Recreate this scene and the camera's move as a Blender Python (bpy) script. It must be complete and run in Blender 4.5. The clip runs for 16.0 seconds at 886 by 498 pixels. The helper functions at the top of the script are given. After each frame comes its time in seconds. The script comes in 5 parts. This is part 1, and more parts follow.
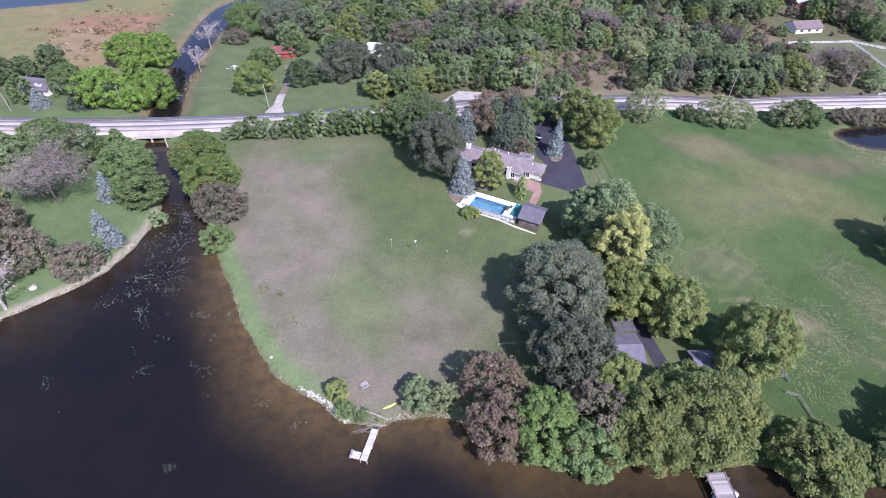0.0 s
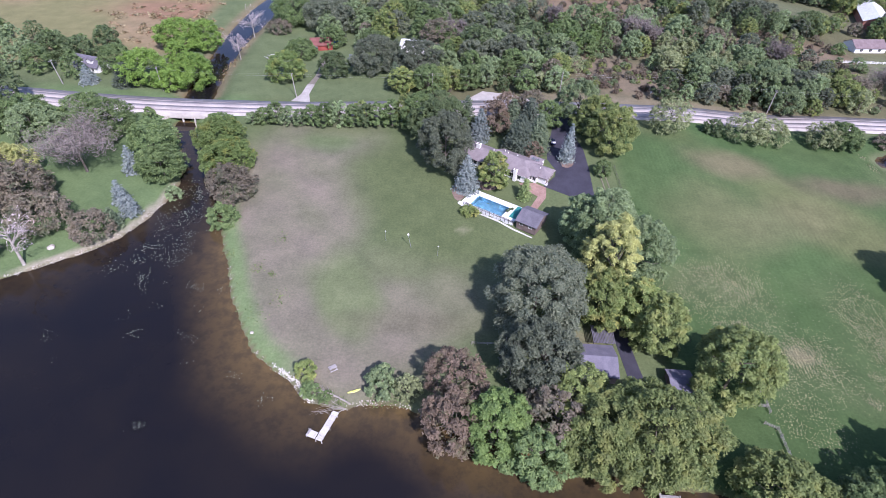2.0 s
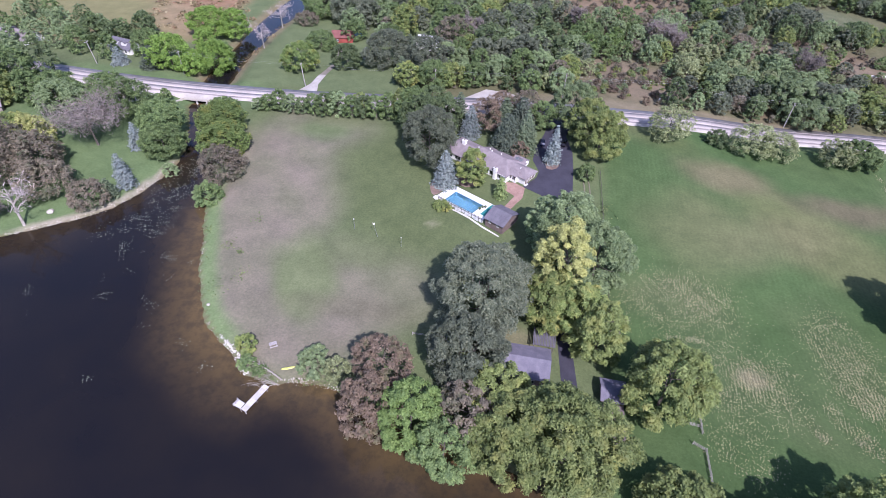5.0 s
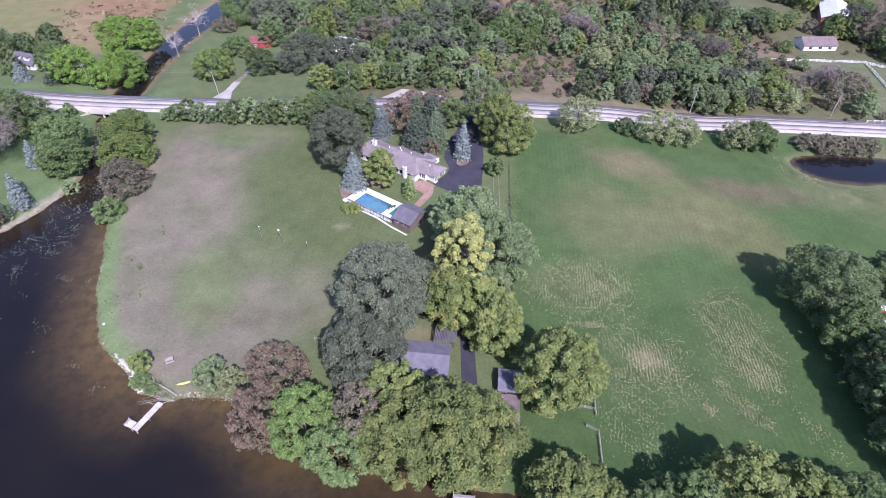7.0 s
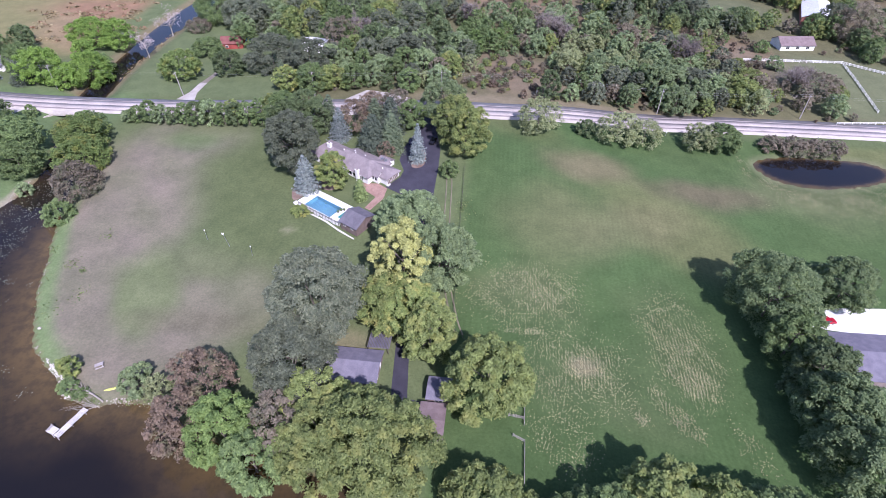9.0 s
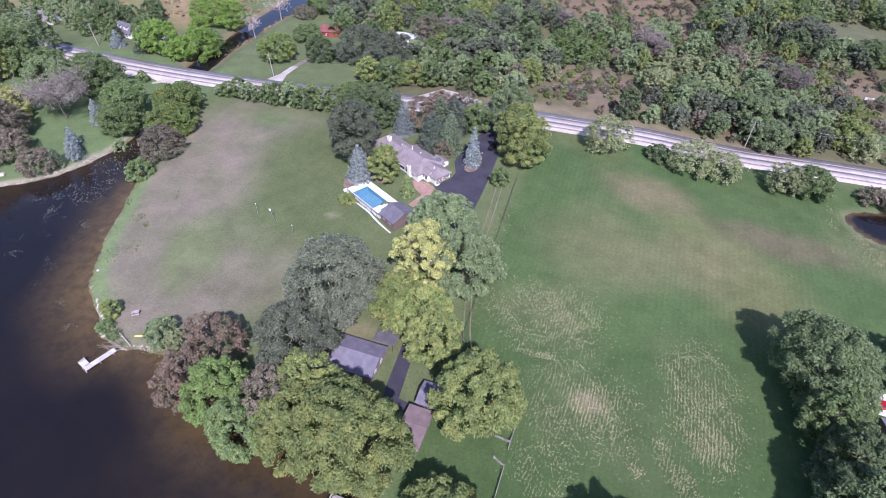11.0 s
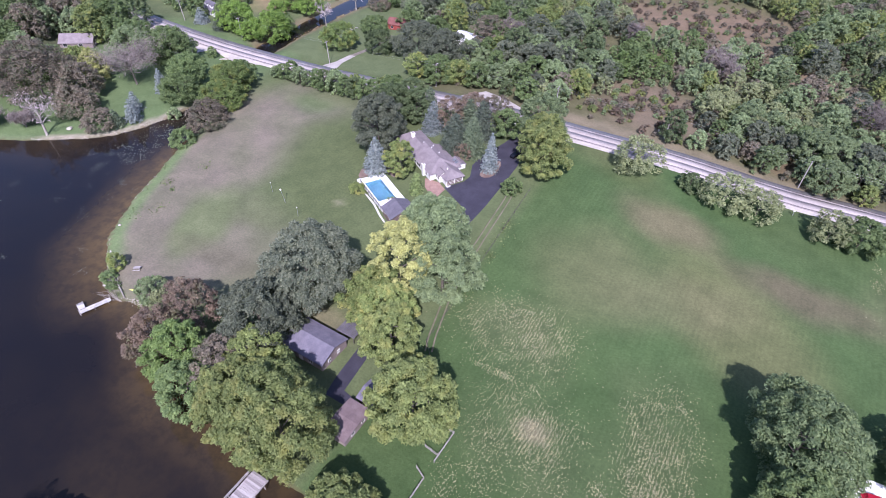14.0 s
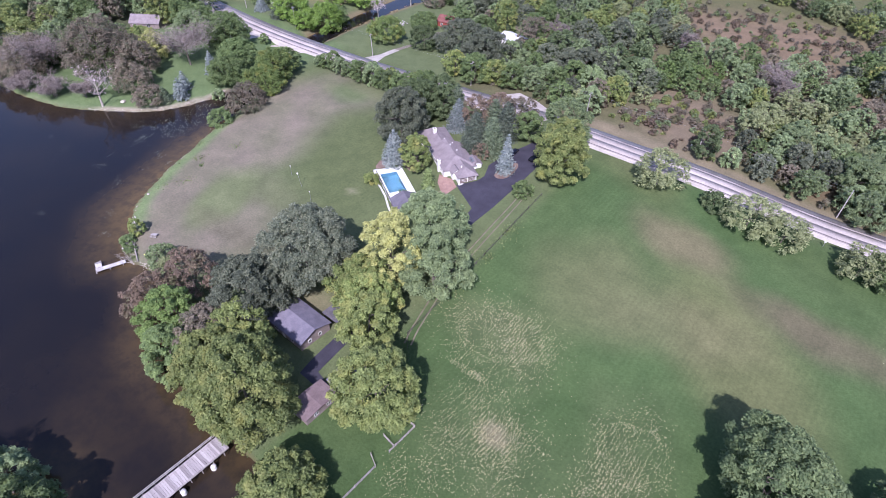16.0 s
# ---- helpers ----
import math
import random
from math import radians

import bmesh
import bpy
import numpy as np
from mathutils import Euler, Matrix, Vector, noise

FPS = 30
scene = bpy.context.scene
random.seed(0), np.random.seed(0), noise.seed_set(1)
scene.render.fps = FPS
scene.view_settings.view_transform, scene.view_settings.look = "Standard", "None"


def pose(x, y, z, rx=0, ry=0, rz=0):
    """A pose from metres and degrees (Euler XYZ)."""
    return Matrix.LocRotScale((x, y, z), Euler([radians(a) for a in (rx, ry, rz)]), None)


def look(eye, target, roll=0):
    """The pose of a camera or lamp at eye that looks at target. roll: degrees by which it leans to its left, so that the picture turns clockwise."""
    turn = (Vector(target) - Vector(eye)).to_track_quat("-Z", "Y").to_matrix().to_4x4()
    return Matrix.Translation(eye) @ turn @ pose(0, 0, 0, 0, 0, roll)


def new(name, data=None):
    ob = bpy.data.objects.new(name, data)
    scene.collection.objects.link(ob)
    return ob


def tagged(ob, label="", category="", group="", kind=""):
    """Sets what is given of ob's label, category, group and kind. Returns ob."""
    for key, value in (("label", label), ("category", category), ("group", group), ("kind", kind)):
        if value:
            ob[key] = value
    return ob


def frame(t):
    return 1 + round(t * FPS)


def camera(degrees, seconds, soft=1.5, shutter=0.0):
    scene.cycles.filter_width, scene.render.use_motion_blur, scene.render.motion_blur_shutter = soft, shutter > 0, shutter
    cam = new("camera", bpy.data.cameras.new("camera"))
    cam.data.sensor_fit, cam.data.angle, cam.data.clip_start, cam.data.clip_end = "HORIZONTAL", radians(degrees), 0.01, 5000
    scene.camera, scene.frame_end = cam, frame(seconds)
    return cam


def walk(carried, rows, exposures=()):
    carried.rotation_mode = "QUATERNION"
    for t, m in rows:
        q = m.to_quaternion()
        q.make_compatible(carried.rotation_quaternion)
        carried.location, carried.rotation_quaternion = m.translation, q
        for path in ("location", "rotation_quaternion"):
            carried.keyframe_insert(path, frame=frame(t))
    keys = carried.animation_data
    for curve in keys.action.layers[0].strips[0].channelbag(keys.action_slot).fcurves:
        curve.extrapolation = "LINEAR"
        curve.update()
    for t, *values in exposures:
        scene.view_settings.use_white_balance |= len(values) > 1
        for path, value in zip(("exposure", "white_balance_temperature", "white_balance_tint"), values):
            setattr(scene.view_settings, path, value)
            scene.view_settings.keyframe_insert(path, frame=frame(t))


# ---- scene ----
cam = camera(78.3, 16.0, 0.7)
PATH = [
    (0, (1.903, -1.061, 107.073), (2.043, 0.445, 105.765), 2.3),
    (0.5, (5.878, -1.696, 107.152), (5.969, -0.186, 105.843), 2.5),
    (1, (10.18, -2.368, 107.227), (10.227, -0.857, 105.918), 2.5),
    (1.5, (14.433, -2.678, 107.155), (14.436, -1.167, 105.845), 2.6),
    (2, (18.681, -3.046, 107.112), (18.638, -1.535, 105.802), 2.7),
    (2.5, (22.856, -3.246, 107.109), (22.765, -1.737, 105.799), 2.8),
    (3, (27.382, -3.442, 107.093), (27.236, -1.938, 105.782), 2.8),
    (3.2, (29.201, -3.417, 107.105), (29.033, -1.916, 105.793), 2.6),
    (5.3, (48.154, -2.083, 107.674), (47.913, -0.598, 106.356), 2.2),
    (5.5, (49.926, -1.923, 107.674), (49.706, -0.435, 106.356), 2.1),
    (6, (54.441, -1.288, 107.733), (54.254, 0.206, 106.416), 2.0),
    (6.5, (58.732, -0.743, 107.881), (58.596, 0.756, 106.565), 1.7),
    (7, (63.118, 0.014, 108.128), (62.994, 1.515, 106.812), 1.5),
    (7.5, (67.67, 1.108, 108.395), (67.548, 2.608, 107.077), 1.3),
    (8, (72.104, 2.279, 108.513), (71.979, 3.777, 107.194), 1.1),
    (8.2, (73.814, 2.757, 108.506), (73.686, 4.254, 107.187), 1.1),
    (10.3, (91.148, 7.272, 108.289), (90.8, 8.737, 106.973), 1.1),
    (10.5, (92.836, 7.988, 108.276), (92.428, 9.436, 106.958), 1.2),
    (11, (97.202, 10.027, 108.3), (96.725, 11.451, 106.98), 1.4),
    (11.5, (101.332, 12.053, 108.352), (100.792, 13.453, 107.031), 1.5),
    (12, (105.28, 14.071, 108.458), (104.689, 15.449, 107.134), 1.6),
    (12.5, (109.254, 16.322, 108.492), (108.62, 17.678, 107.165), 1.6),
    (13, (113.18, 18.582, 108.486), (112.509, 19.917, 107.157), 1.8),
    (13.5, (117.051, 20.998, 108.502), (116.34, 22.313, 107.173), 1.7),
    (14, (120.673, 23.364, 108.477), (119.919, 24.654, 107.148), 1.8),
    (14.5, (124.272, 25.751, 108.447), (123.461, 27.004, 107.116), 1.8),
    (15, (128.053, 28.075, 108.36), (127.196, 29.296, 107.028), 1.9),
    (15.5, (131.858, 30.318, 108.251), (130.962, 31.511, 106.918), 1.8),
    (16, (135.442, 32.86, 108.018), (134.509, 34.023, 106.686), 1.8),
]
walk(cam, [(t, look(eye, target, roll)) for t, eye, target, roll in PATH], [(0.0, 0.46, 5650, 29), (16.0, 0.46, 5650, 32)])

# ---- light ----
SUN_AZ, SUN_EL = math.atan2(-0.87, 0.48), radians(47)
TO_SUN = Vector((math.cos(SUN_EL) * math.cos(SUN_AZ), math.cos(SUN_EL) * math.sin(SUN_AZ), math.sin(SUN_EL)))
world = bpy.data.worlds.new("sky")
scene.world = world
world.use_nodes = True
sky = world.node_tree.nodes.new("ShaderNodeTexSky")
sky.sky_type = "NISHITA"
sky.sun_disc = False
sky.sun_elevation = SUN_EL
sky.sun_rotation = math.pi / 2 - SUN_AZ
world.node_tree.links.new(sky.outputs[0], world.node_tree.nodes["Background"].inputs[0])
world.node_tree.nodes["Background"].inputs[1].default_value = 0.15
lamp = bpy.data.lights.new("sun", "SUN")
lamp.energy, lamp.angle, lamp.color = 5.0, radians(0.5), (1.0, 0.95, 0.87)
sun = new("sun", lamp)
sun.matrix_world = look(TO_SUN * 400, (0, 0, 0))

# ---- materials ----
MATS = {}


def shader(name, rough=0.8):
    m = bpy.data.materials.new(name)
    m.use_nodes = True
    b = m.node_tree.nodes["Principled BSDF"]
    b.inputs["Roughness"].default_value = rough
    return m, m.node_tree, b


def noise_node(nt, scale, detail=4.0, rough=0.55, coords="Object"):
    tc = nt.nodes.new("ShaderNodeTexCoord")
    n = nt.nodes.new("ShaderNodeTexNoise")
    n.inputs["Scale"].default_value = scale
    n.inputs["Detail"].default_value = detail
    n.inputs["Roughness"].default_value = rough
    nt.links.new(tc.outputs[coords], n.inputs["Vector"])
    return n


def mix_node(nt, kind, fac, a, b):
    n = nt.nodes.new("ShaderNodeMix")
    n.data_type, n.blend_type = "RGBA", kind
    for sock, v in ((n.inputs[0], fac), (n.inputs[6], a), (n.inputs[7], b)):
        if hasattr(v, "is_output"):
            nt.links.new(v, sock)
        elif isinstance(v, (int, float)):
            sock.default_value = v
        else:
            sock.default_value = (*v, 1)
    return n.outputs[2]


def ramp_node(nt, src, a, b):
    n = nt.nodes.new("ShaderNodeMapRange")
    n.inputs[1].default_value, n.inputs[2].default_value = a, b
    nt.links.new(src, n.inputs[0])
    return n.outputs[0]


def bump(nt, bsdf, src, strength, dist):
    n = nt.nodes.new("ShaderNodeBump")
    n.inputs["Strength"].default_value, n.inputs["Distance"].default_value = strength, dist
    nt.links.new(src, n.inputs["Height"])
    nt.links.new(n.outputs[0], bsdf.inputs["Normal"])


def surface(name, a, b, scale=0.6, fine=6.0, rough=0.85, metal=0.0, relief=0.3, dist=0.05):
    """A surface of two tones, blotched at one size and grained at another."""
    if name in MATS:
        return MATS[name]
    m, nt, bs = shader(name, rough)
    bs.inputs["Metallic"].default_value = metal
    big, small = noise_node(nt, scale), noise_node(nt, fine, 3)
    col = mix_node(nt, "MIX", ramp_node(nt, big.outputs[0], 0.35, 0.65), a, b)
    grain = mix_node(nt, "MIX", ramp_node(nt, small.outputs[0], 0.3, 0.7), (0.78, 0.78, 0.78), (1.15, 1.15, 1.15))
    col = mix_node(nt, "MULTIPLY", 1.0, col, grain)
    nt.links.new(col, bs.inputs["Base Color"])
    bump(nt, bs, small.outputs[0], relief, dist)
    MATS[name] = m
    return m


def leafy(name, dark, light, odd=None, glow=0.38):
    """Foliage: every leaf spray has its own tone, every tree its own cast."""
    m, nt, bs = shader(name, 0.62)
    bs.inputs["Specular IOR Level"].default_value = 0.25
    geo = nt.nodes.new("ShaderNodeNewGeometry")
    info = nt.nodes.new("ShaderNodeObjectInfo")
    col = mix_node(nt, "MIX", geo.outputs["Random Per Island"], dark, light)
    n = noise_node(nt, 0.22, 2)
    if odd:
        col = mix_node(nt, "MIX", ramp_node(nt, n.outputs[0], 0.52, 0.68), col, odd)
    tone = nt.nodes.new("ShaderNodeMapRange")
    tone.inputs[3].default_value, tone.inputs[4].default_value = 0.8, 1.2
    nt.links.new(info.outputs["Random"], tone.inputs[0])
    comb = nt.nodes.new("ShaderNodeCombineColor")
    for i in range(3):
        nt.links.new(tone.outputs[0], comb.inputs[i])
    col = mix_node(nt, "MULTIPLY", 1.0, col, comb.outputs[0])
    n2 = noise_node(nt, 0.55, 2)
    col = mix_node(nt, "MULTIPLY", 1.0, col, mix_node(nt, "MIX", ramp_node(nt, n2.outputs[0], 0.35, 0.65), (0.80, 0.82, 0.84), (1.18, 1.16, 1.10)))
    nt.links.new(col, bs.inputs["Base Color"])
    tr = nt.nodes.new("ShaderNodeBsdfTranslucent")
    nt.links.new(col, tr.inputs["Color"])
    mx = nt.nodes.new("ShaderNodeMixShader")
    mx.inputs[0].default_value = glow
    nt.links.new(bs.outputs[0], mx.inputs[1])
    nt.links.new(tr.outputs[0], mx.inputs[2])
    nt.links.new(mx.outputs[0], nt.nodes["Material Output"].inputs[0])
    return m


LEAF = {
    "slate": leafy("leaf_slate", (0.098, 0.119, 0.080), (0.214, 0.239, 0.165)),
    "sage": leafy("leaf_sage", (0.152, 0.208, 0.102), (0.298, 0.381, 0.190)),
    "straw": leafy("leaf_straw", (0.310, 0.328, 0.118), (0.526, 0.541, 0.214)),
    "lime": leafy("leaf_lime", (0.134, 0.192, 0.060), (0.292, 0.347, 0.121), (0.350, 0.347, 0.115)),
    "green": leafy("leaf_green", (0.098, 0.148, 0.058), (0.208, 0.282, 0.111)),
    "olive": leafy("leaf_olive", (0.133, 0.176, 0.060), (0.280, 0.337, 0.120), (0.307, 0.330, 0.110)),
    "olive2": leafy("leaf_olive_deep", (0.114, 0.171, 0.052), (0.211, 0.284, 0.094), (0.276, 0.292, 0.081)),
    "bright": leafy("leaf_bright", (0.105, 0.163, 0.049), (0.190, 0.270, 0.088)),
    "neon": leafy("leaf_fresh", (0.142, 0.235, 0.050), (0.270, 0.406, 0.094)),
    "deep": leafy("leaf_deep", (0.084, 0.124, 0.056), (0.182, 0.237, 0.109)),
    "taupe": leafy("leaf_taupe", (0.163, 0.141, 0.102), (0.292, 0.253, 0.190), (0.157, 0.175, 0.102)),
    "russet": leafy("leaf_russet", (0.142, 0.110, 0.078), (0.264, 0.198, 0.148), (0.175, 0.174, 0.095)),
    "pale": leafy("leaf_pale", (0.181, 0.214, 0.103), (0.338, 0.375, 0.189)),
    "blue": leafy("needle_blue", (0.125, 0.156, 0.150), (0.237, 0.269, 0.260), glow=0.1),
    "darkcon": leafy("needle_dark", (0.069, 0.098, 0.060), (0.145, 0.180, 0.103), glow=0.1),
    "deepcon": leafy("needle_deep", (0.049, 0.067, 0.049), (0.102, 0.124, 0.086), glow=0.1),
    "cyp": leafy("needle_green", (0.107, 0.153, 0.052), (0.205, 0.262, 0.095), glow=0.1),
    "twig": leafy("twigs", (0.136, 0.115, 0.103), (0.234, 0.200, 0.182), glow=0.05),
    "dead": leafy("dead_wood", (0.356, 0.295, 0.294), (0.548, 0.464, 0.473), glow=0.0),
}
BARK = surface("bark", (0.085, 0.070, 0.055), (0.150, 0.130, 0.105), 0.8, 5)
BARK_PALE = surface("bark_pale", (0.24, 0.21, 0.18), (0.36, 0.33, 0.29), 0.8, 5)

# ---- the lie of the land ----
LAKE_Z, POND_Z = -1.0, 3.6


def smooth(a, b, x):
    t = np.clip((np.asarray(x, float) - a) / (b - a), 0, 1)
    return t * t * (3 - 2 * t)


def land(x, y):
    """Height of the dry ground: low by the lake, a hill under the house and the road's east end."""
    rise = 2.2 + 5.2 * smooth(-60, 70, x) - 3.0 * smooth(95, 150, x)
    h = 0.5 + rise * smooth(90, 180, y)
    n = smooth(215, 260, y)
    h = h * (1 - n) + n * (0.6 + 6 * smooth(-60, 20, x))
    return h + 0.12 * np.sin(x * 0.11 + 1.3) * np.cos(y * 0.09) * smooth(90, 60, np.abs(np.asarray(x) - 110))


LAKE = [(-88, 190), (-80, 176), (-70, 158), (-62, 145), (-56, 132), (-51, 118), (-45, 107), (-41, 97), (-36, 89), (-31, 81), (-26, 76),
        (-21, 73), (-17, 70.5), (-13, 66), (-8, 65), (-5, 63.5), (-1, 66), (4, 66.5), (10, 66), (16, 63.5), (24, 60), (34, 58), (44, 56),
        (56, 53.5), (64, 52), (76, 51.5), (90, 47), (110, 44), (140, 40), (240, 36)]
LAKE_B = [(240, 24), (100, 24), (70, 21), (45, 20), (33, 8), (15, -60), (-200, -160), (-360, -40), (-300, 50), (-200, 78), (-155, 83),
          (-141, 84), (-116, 90), (-102, 99), (-96, 104), (-88, 110), (-82, 117), (-79, 124), (-77, 134), (-76, 142), (-78, 152), (-84, 166),
          (-91, 178), (-98, 190)]
CANAL = [(-98, 190), (-101, 207), (-103, 214), (-106, 244), (-109, 274), (-110.5, 295), (-110, 330), (-107, 352), (-70, 405), (-20, 432), (-20, 424),
         (-55, 395), (-85, 365), (-94, 345), (-95, 329), (-94.5, 304), (-96, 274), (-93.8, 241), (-89, 213), (-88, 207), (-88, 190)]
POND = [(173, 184), (179, 172), (194, 170), (211, 174), (222, 181), (219, 189), (202, 190), (185, 189)]
MERE = [(-340, 300), (-215, 345), (-172, 362), (-160, 420), (-330, 470), (-500, 420)]


def rounded(poly, times=2):
    p = np.array(poly, float)
    for _ in range(times):
        q = np.roll(p, -1, 0)
        p = np.stack([p * 0.75 + q * 0.25, p * 0.25 + q * 0.75], 1).reshape(-1, 2)
    return p


def signed_distance(x, y, poly):
    """Distance to a closed outline: above zero outside it."""
    px, py = np.ravel(x), np.ravel(y)
    best, inside = np.full(px.shape, 1e9), np.zeros(px.shape, bool)
    for (ax, ay), (bx, by) in zip(poly, np.roll(poly, -1, 0)):
        dx, dy = bx - ax, by - ay
        s = np.clip(((px - ax) * dx + (py - ay) * dy) / (dx * dx + dy * dy + 1e-9), 0, 1)
        best = np.minimum(best, np.hypot(px - ax - s * dx, py - ay - s * dy))
        cross = (ay > py) != (by > py)
        if ay != by:
            inside ^= cross & (px < (bx - ax) * (py - ay) / (by - ay) + ax)
    return np.where(inside, -best, best).reshape(np.shape(x))


LAKE_LINE, CANAL_LINE, POND_LINE, MERE_LINE = rounded(LAKE + LAKE_B), rounded(CANAL, 1), rounded(POND), rounded(MERE)


def wobble(x, y, size, seed=0.0):
    return (np.sin(x / size + seed) * np.cos(y / size * 1.3 - seed) + 0.5 * np.sin(x / size * 2.3 + 1.7 * seed + y / size * 1.9)) / 1.5


def ground_z(x, y):
    x, y = np.asarray(x, float), np.asarray(y, float)
    h = land(x, y)
    # level terrace round the swimming pool, dug out under its deck
    ca, sa = math.cos(radians(-29.5)), math.sin(radians(-29.5))
    u, v = (x - 19.9) * ca + (y - 139.4) * sa, -(x - 19.9) * sa + (y - 139.4) * ca
    edge = np.maximum(np.maximum(-0.2 - u, u - 27), np.maximum(-0.6 - v, v - 8.6))
    h = h + (np.minimum(h, 4.0) - h) * smooth(6, 0, edge)
    h = np.where((u > 1.2) & (u < 16.5) & (v > 0.3) & (v < 7.2), 2.2, h)
    rag = 0.5 * wobble(x, y, 2.6, 1.0)
    d = np.minimum(signed_distance(x, y, LAKE_LINE) + rag, signed_distance(x, y, CANAL_LINE))
    d = np.minimum(d, signed_distance(x, y, MERE_LINE))
    wet = LAKE_Z
    z = np.where(d > 0, wet + (h - wet) * (0.35 * smooth(0, 0.9, d) + 0.65 * smooth(0, 9, d)), wet + np.maximum(d * 0.28, -2.5))
    p = signed_distance(x, y, POND_LINE)
    return np.where(p < 12, np.where(p > 0, POND_Z + (z - POND_Z) * smooth(0, 12, p), POND_Z + np.maximum(p * 0.3, -1.5)), z)


# ---- builders ----
def link_mesh(name, me, mats, parent=None, label="", flat=True):
    for m in mats if isinstance(mats, (list, tuple)) else [mats]:
        me.materials.append(m)
    ob = new(name, me)
    if parent:
        ob.parent = parent
    if label:
        tagged(ob, label)
    if not flat:
        me.shade_smooth()
    return ob


def raw_mesh(name, verts, loops, size):
    """A mesh of faces with `size` corners each, from arrays."""
    verts, loops = np.asarray(verts, np.float32).reshape(-1, 3), np.asarray(loops, np.int32).ravel()
    me = bpy.data.meshes.new(name)
    me.vertices.add(len(verts))
    me.vertices.foreach_set("co", verts.ravel())
    me.loops.add(len(loops))
    me.loops.foreach_set("vertex_index", loops)
    n = len(loops) // size
    me.polygons.add(n)
    me.polygons.foreach_set("loop_start", np.arange(n, dtype=np.int32) * size)
    me.update(calc_edges=True)
    me.validate()
    return me


def part(name, bm, material, parent, label="", flat=True):
    me = bpy.data.meshes.new(name)
    bmesh.ops.recalc_face_normals(bm, faces=bm.faces)
    bm.to_mesh(me)
    bm.free()
    return link_mesh(name, me, material, parent, label, flat)


def thing(name, label, category, x, y, z=None, rz=0.0, group="", kind=""):
    ob = new(name)
    ob.matrix_basis = pose(x, y, gz(x, y) if z is None else z, 0, 0, rz)
    return tagged(ob, label, category, group, kind)


def box(bm, x0, x1, y0, y1, z0, z1, bevel=0.0, m=None):
    r = bmesh.ops.create_cube(bm, size=1.0)
    for v in r["verts"]:
        v.co = Vector((x0 + (v.co.x + 0.5) * (x1 - x0), y0 + (v.co.y + 0.5) * (y1 - y0), z0 + (v.co.z + 0.5) * (z1 - z0)))
        if m:
            v.co = m @ v.co
    if bevel:
        es = list({e for v in r["verts"] for e in v.link_edges})
        bmesh.ops.bevel(bm, geom=es, offset=bevel, segments=1, affect="EDGES")
    return bm


def boxed(*a, bevel=0.0, m=None):
    return box(bmesh.new(), *a, bevel=bevel, m=m)


def prism(bm, outline, z0, z1):
    """An upright prism over an outline (z0 and z1 numbers, or functions of x, y)."""
    f0, f1 = (z0 if callable(z0) else lambda x, y: z0), (z1 if callable(z1) else lambda x, y: z1)
    lo = [bm.verts.new((x, y, f0(x, y))) for x, y in outline]
    hi = [bm.verts.new((x, y, f1(x, y))) for x, y in outline]
    n = len(outline)
    for i in range(n):
        bm.faces.new((lo[i], lo[(i + 1) % n], hi[(i + 1) % n], hi[i]))
    bm.faces.new(hi)
    bm.faces.new(lo[::-1])
    return bm


def tube(verts, faces, pts, radii, sides=6):
    """Adds a tapered tube along points to lists of corners and four-cornered faces."""
    base = len(verts)
    for i, p in enumerate(pts):
        a = Vector(pts[min(i + 1, len(pts) - 1)]) - Vector(pts[max(i - 1, 0)])
        q = a.to_track_quat("Z", "Y")
        for k in range(sides):
            w = 2 * math.pi * k / sides
            verts.append(tuple(Vector(p) + q @ Vector((math.cos(w) * radii[i], math.sin(w) * radii[i], 0))))
    for i in range(len(pts) - 1):
        for k in range(sides):
            a, b = base + i * sides + k, base + i * sides + (k + 1) % sides
            faces.append((a, b, b + sides, a + sides))


# ---- trees ----
def sprays(rng, c, out, length, width, droop=0.35, spread=0.42):
    """Leaf sprays: pointed three-cornered blades at the centres c that face about outwards."""
    n = len(c)
    nor = out * 0.45 + np.array([0, 0, 0.75]) + spread * rng.normal(size=(n, 3))
    nor /= np.linalg.norm(nor, axis=1, keepdims=True)
    ax = 0.65 * out + 0.75 * rng.normal(size=(n, 3))
    ax[:, 2] -= droop
    ax -= nor * np.sum(ax * nor, 1, keepdims=True)
    ax /= np.linalg.norm(ax, axis=1, keepdims=True) + 1e-9
    side = np.cross(nor, ax)
    ln = length * rng.uniform(0.65, 1.3, (n, 1))
    wd = width * rng.uniform(0.7, 1.3, (n, 1))
    return np.stack([c - ax * ln * 0.35 + side * wd * 0.62, c + ax * ln * 0.6, c - ax * ln * 0.35 - side * wd * 0.62 + nor * wd * 0.2], 1)


